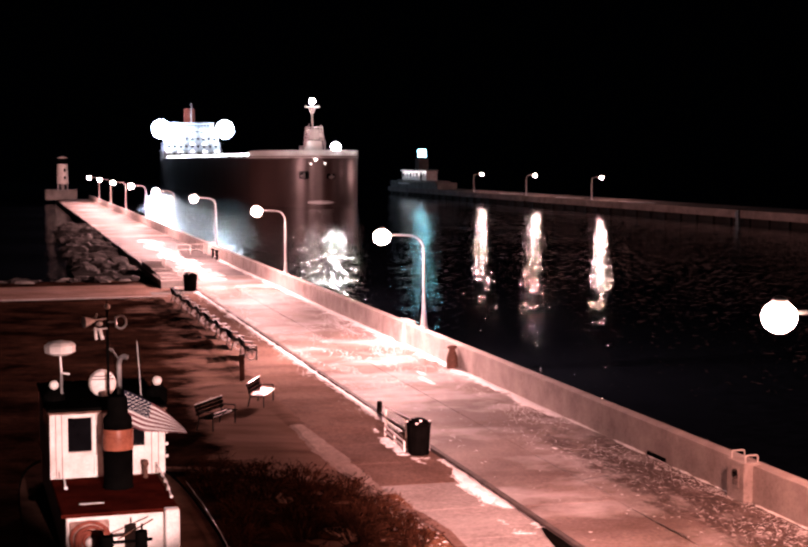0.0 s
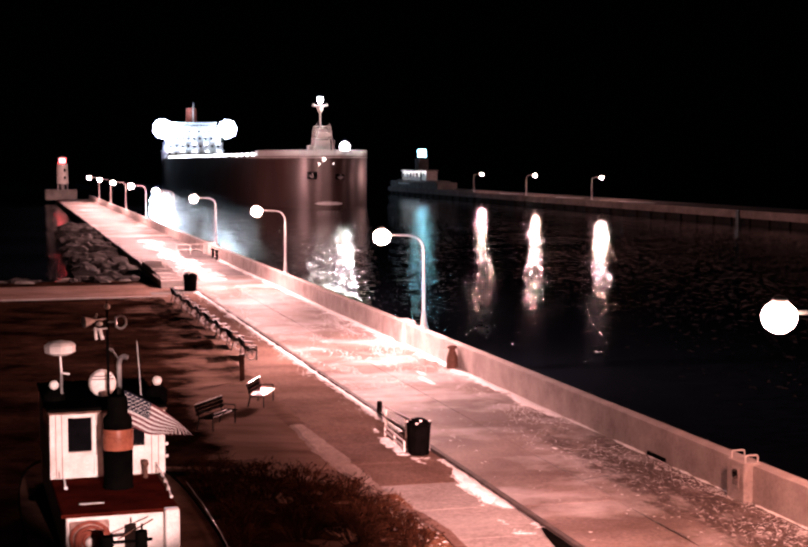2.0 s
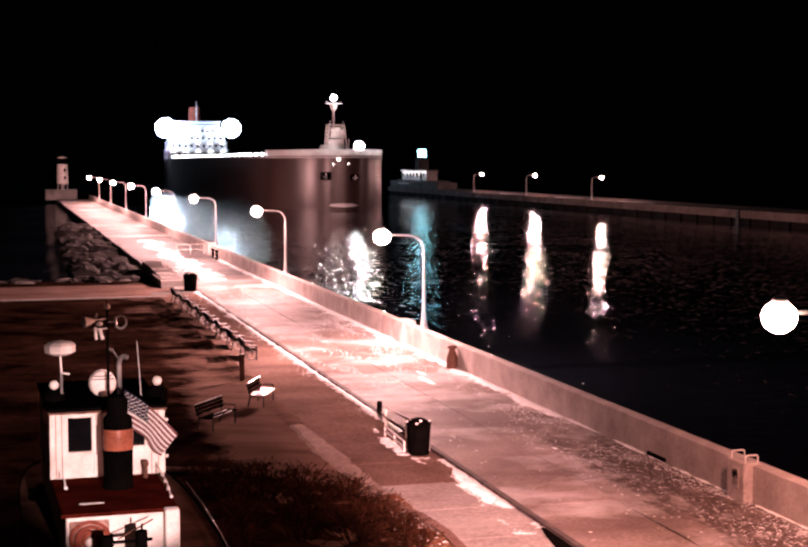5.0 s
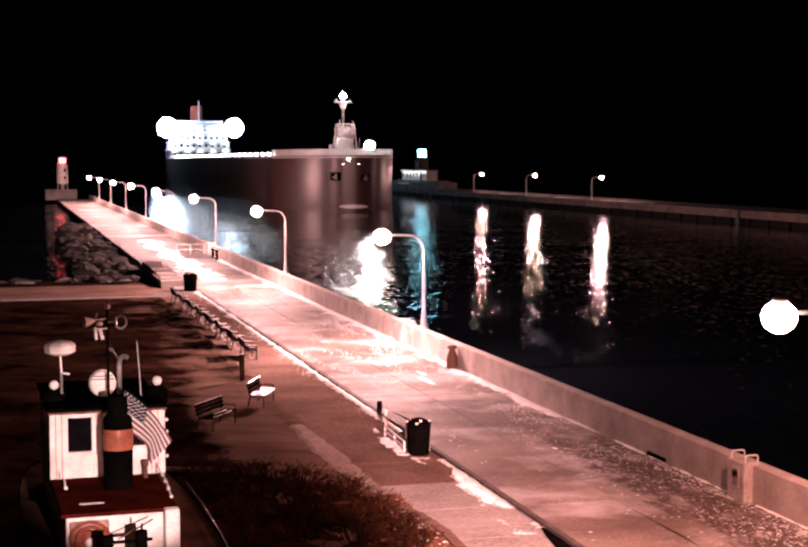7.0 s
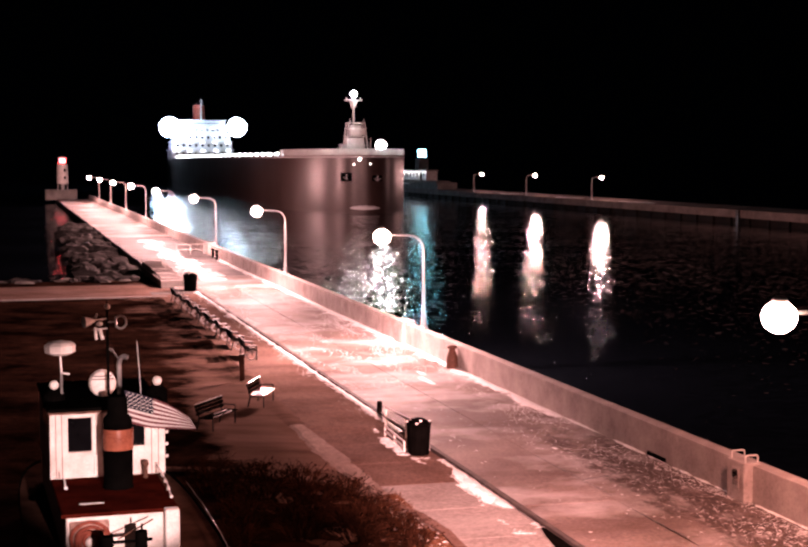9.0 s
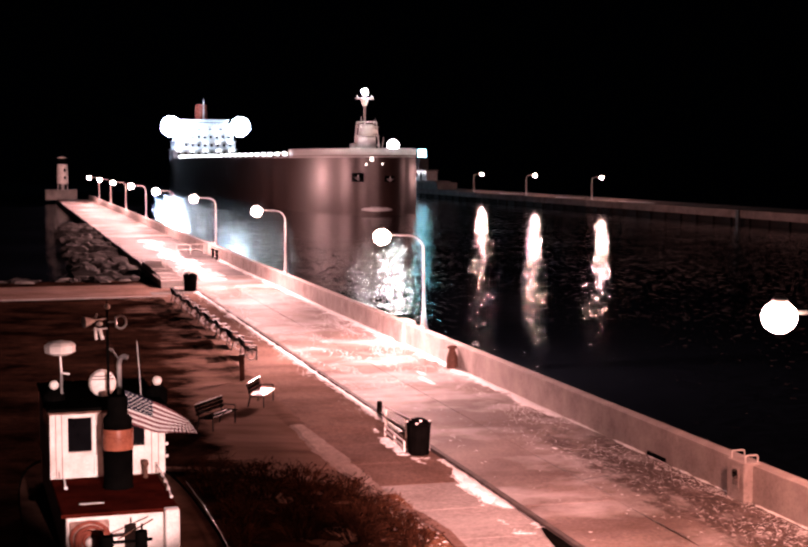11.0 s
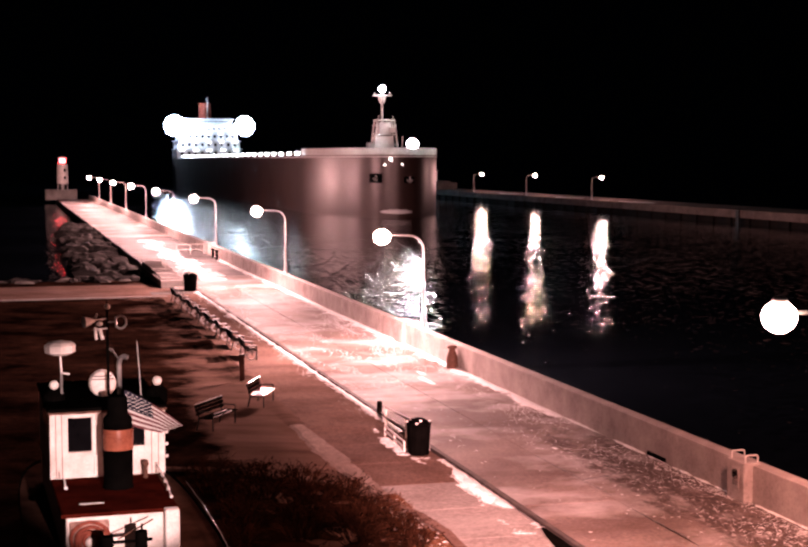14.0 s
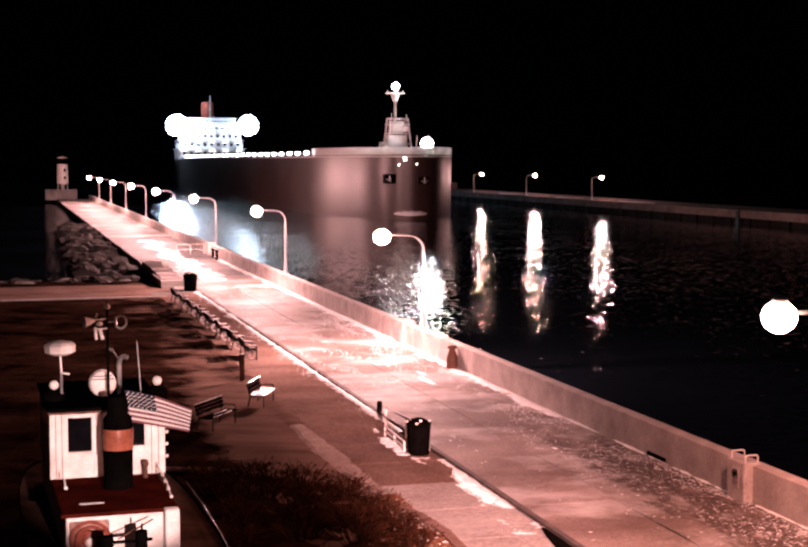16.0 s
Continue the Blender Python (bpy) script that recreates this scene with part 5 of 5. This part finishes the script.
# steps and platform beside the start of the outer pier
steps = thing("concrete_steps", pose(10.45, 103.8, 0), "low frosted concrete platform with shallow steps beside the outer pier", "steps")
part("platform", box(B(), 0.02, 1.75, 0.02, 17.5, -0.3, 0.42, 0.03), DARKCON, steps, "stained platform block")
part("coping", box(B(), 0, 1.77, 0, 0.2, 0.36, 0.46, 0.02), SLAB, steps, "pale worn coping")
part("coping", box(B(), 0, 0.18, 0.21, 17.5, 0.36, 0.46, 0.02), SLAB, steps, "pale worn coping")
for i in range(3):
    part("step", box(B(), 0.22, 1.75, 2.2 + 3.2 * i, 17.3, 0.42 + 0.09 * i, 0.51 + 0.09 * i, 0.02), SLAB, steps)
railing(pose(11.7, 112.6, 0.69, 0, 0, 90), 2.1, "thin pipe railing on the concrete steps")

# shore rocks; those along the pier are added to hide lamp reflections
rng = random.Random(4)
for i in range(230):
    if i < 70:
        x, y = rng.uniform(-14, 9.4), rng.uniform(109, 126)
        s = rng.uniform(0.25, 0.75)
    else:
        y = 112 + 110 * rng.random() ** 1.4
        x, s = 10.9 - rng.random() ** 1.3 * (5.5 - (y - 112) * 0.02), rng.uniform(0.6, 1.3)
    bm = B()
    bmesh.ops.create_icosphere(bm, subdivisions=2, radius=s)
    for v in bm.verts:
        v.co *= 1 + 0.45 * noise.noise(v.co * 1.6 / s + Vector((i, 0, 0)))
        v.co.z *= 0.6
    ob = part("rock", bm, ROCK)
    ob.location = (x, y, lawn_height(x, y) + 0.1 * s if i < 70 else WATER_Z + 0.25 * s)
    tagged(ob, "dark wet shore boulder", "rock", "rocks on the shore")

# frozen lumps on the shore, posts by the wall's end
rng = random.Random(8)
for x, y, s in ((4.3, 113.5, 0.5), (7.6, 116.0, 0.4), (6.8, 110.6, 0.35), (1.2, 111.0, 0.4), (8.6, 112.0, 0.3), (-0.5, 114.0, 0.3)):
    bm = B()
    bmesh.ops.create_icosphere(bm, subdivisions=2, radius=s)
    for v in bm.verts:
        v.co *= 1 + 0.4 * noise.noise(v.co * 2.0 / s + Vector((x, y, 0)))
        v.co.x *= 1.7
        v.co.z *= 0.45
    ob = part("ice_block", bm, DARKCON)
    ob.location = (x, y, lawn_height(x, y) + 0.1 * s)
    tagged(ob, "dirty grey lump of drift ice on the dark shore", "ice", "ice on the shore")
for y in (131.5, 134.0):
    bo = thing("mooring_bollard", pose(18.3, y, 0), "short dark iron bollard by the wall end", "bollard")
    part("post", turned(B(), [(0.16, 0), (0.14, 0.1), (0.13, 0.7), (0.2, 0.78), (0.16, 0.88)], 14), IRON, bo)
railing(pose(15.6, 139.5, 0, 0, 0, 0), 2.6, "pipe railing across the gap in the wall")

# fender and marker on the far pier
fen = thing("pier_fender", pose(110.62, 206.6, -0.9), "dark timber fender on the far pier face", "fender")
part("timber", box(B(), -0.25, 0.1, -0.5, 0.5, -0.8, 2.2, 0.04), IRON, fen)
mk = thing("marker_post", pose(112, 181.4, 1.05), "thin pale marker post on the far pier", "post")
part("post", rod(B(), (0, 0, 0), (0, 0, 1.0), 0.12), RAILW, mk)


# ---- what moves ----
SHIP_MAST = ((0, 317.2), (2, 309.2), (4, 300.8), (6.5, 290.4), (9, 279.6), (11.5, 268.7), (13, 262.5), (14.5, 255.8), (16, 249.2))
# seconds, droop of the top edge in degrees, length seen, curl of the free end in degrees
FLAG = ((0, 34, 0.88, 70), (0.5, 21, 0.95, 45), (1, 36, 0.83, 50), (1.5, 44, 0.78, 62), (2, 34, 0.92, 64), (2.5, 41, 0.73, 55), (3, 58, 0.5, 62), (3.5, 63, 0.43, 62), (4, 47, 0.7, 40), (5.2, 40, 0.75, 35), (6.5, 39, 0.75, 28),
        (7, 48, 0.68, 25), (7.5, 26, 1.0, 55), (8, 23, 0.92, 12), (8.5, 41, 0.81, 58), (9, 24, 1.0, 60), (10.2, 26, 0.9, 50), (11.5, 28, 0.86, 60), (12, 6, 0.78, 3), (12.5, 31, 1.0, 76), (13, 18, 1.0, 58), (13.5, 16, 1.0, 35),
        (14, 33, 0.97, 76), (14.5, 17, 0.89, 46), (15, 29, 1.0, 62), (15.5, 11, 0.88, 25), (16, 17, 1.0, 38))


def motions():
    walk(ship, [(t, pose(65.5 + t / 16, y - 17.0, WATER_Z, 0, 0, -1.39 + 0.51 * t / 16)) for t, y in SHIP_MAST])
    # the ripples run before the wind, towards the shore
    walk(water, [(0.0, pose(0, 0, 0)), (16.0, pose(3.2, -12.0, 0))])
    # the sleeve uncovers the lens for three seconds in every six
    rows = [(0.0, pose(0, 0, 0))]
    for k in range(6):
        shut = k % 2
        rows.append((0.4 + 3 * k, pose(0, 0, -1.25 * shut)))
        rows.append((0.5 + 3 * k, pose(0, 0, -1.25 * (1 - shut))))
    rows.append((16.0, pose(0, 0, 0)))
    walk(eclipse_screen, rows)
    times = [0.25 * i for i in range(65)]
    w = FLAG_W / FLAG_N
    at = {}
    for t in times:
        droop = np.interp(t, [r[0] for r in FLAG], [r[1] for r in FLAG])
        seen = np.interp(t, [r[0] for r in FLAG], [r[2] for r in FLAG])
        curl = np.interp(t, [r[0] for r in FLAG], [r[3] for r in FLAG])
        yaw0 = -math.acos(min(0.99, seen / max(0.5, math.cos(radians(droop)))))
        x = y = z = 0.0
        for i in range(FLAG_N):
            k = i / FLAG_N
            yaw = yaw0 * (0.5 + 0.7 * k) + (0.25 + 0.35 * k) * math.sin(6.0 * k - 7.0 * t) * 0.8
            fall = radians(droop) * (0.72 + 0.56 * k)
            c = math.cos(min(1.15, fall))
            at[t, i] = pose(x, y, z, curl * k ** 1.3, math.degrees(min(1.15, fall)) - 24, math.degrees(yaw))
            x += w * c * math.cos(yaw)
            y += w * c * math.sin(yaw)
            z -= w * math.sin(min(1.15, fall))
    for i, ob in enumerate(flag_strips):
        walk(ob, [(t, at[t, i]) for t in times])


motions()
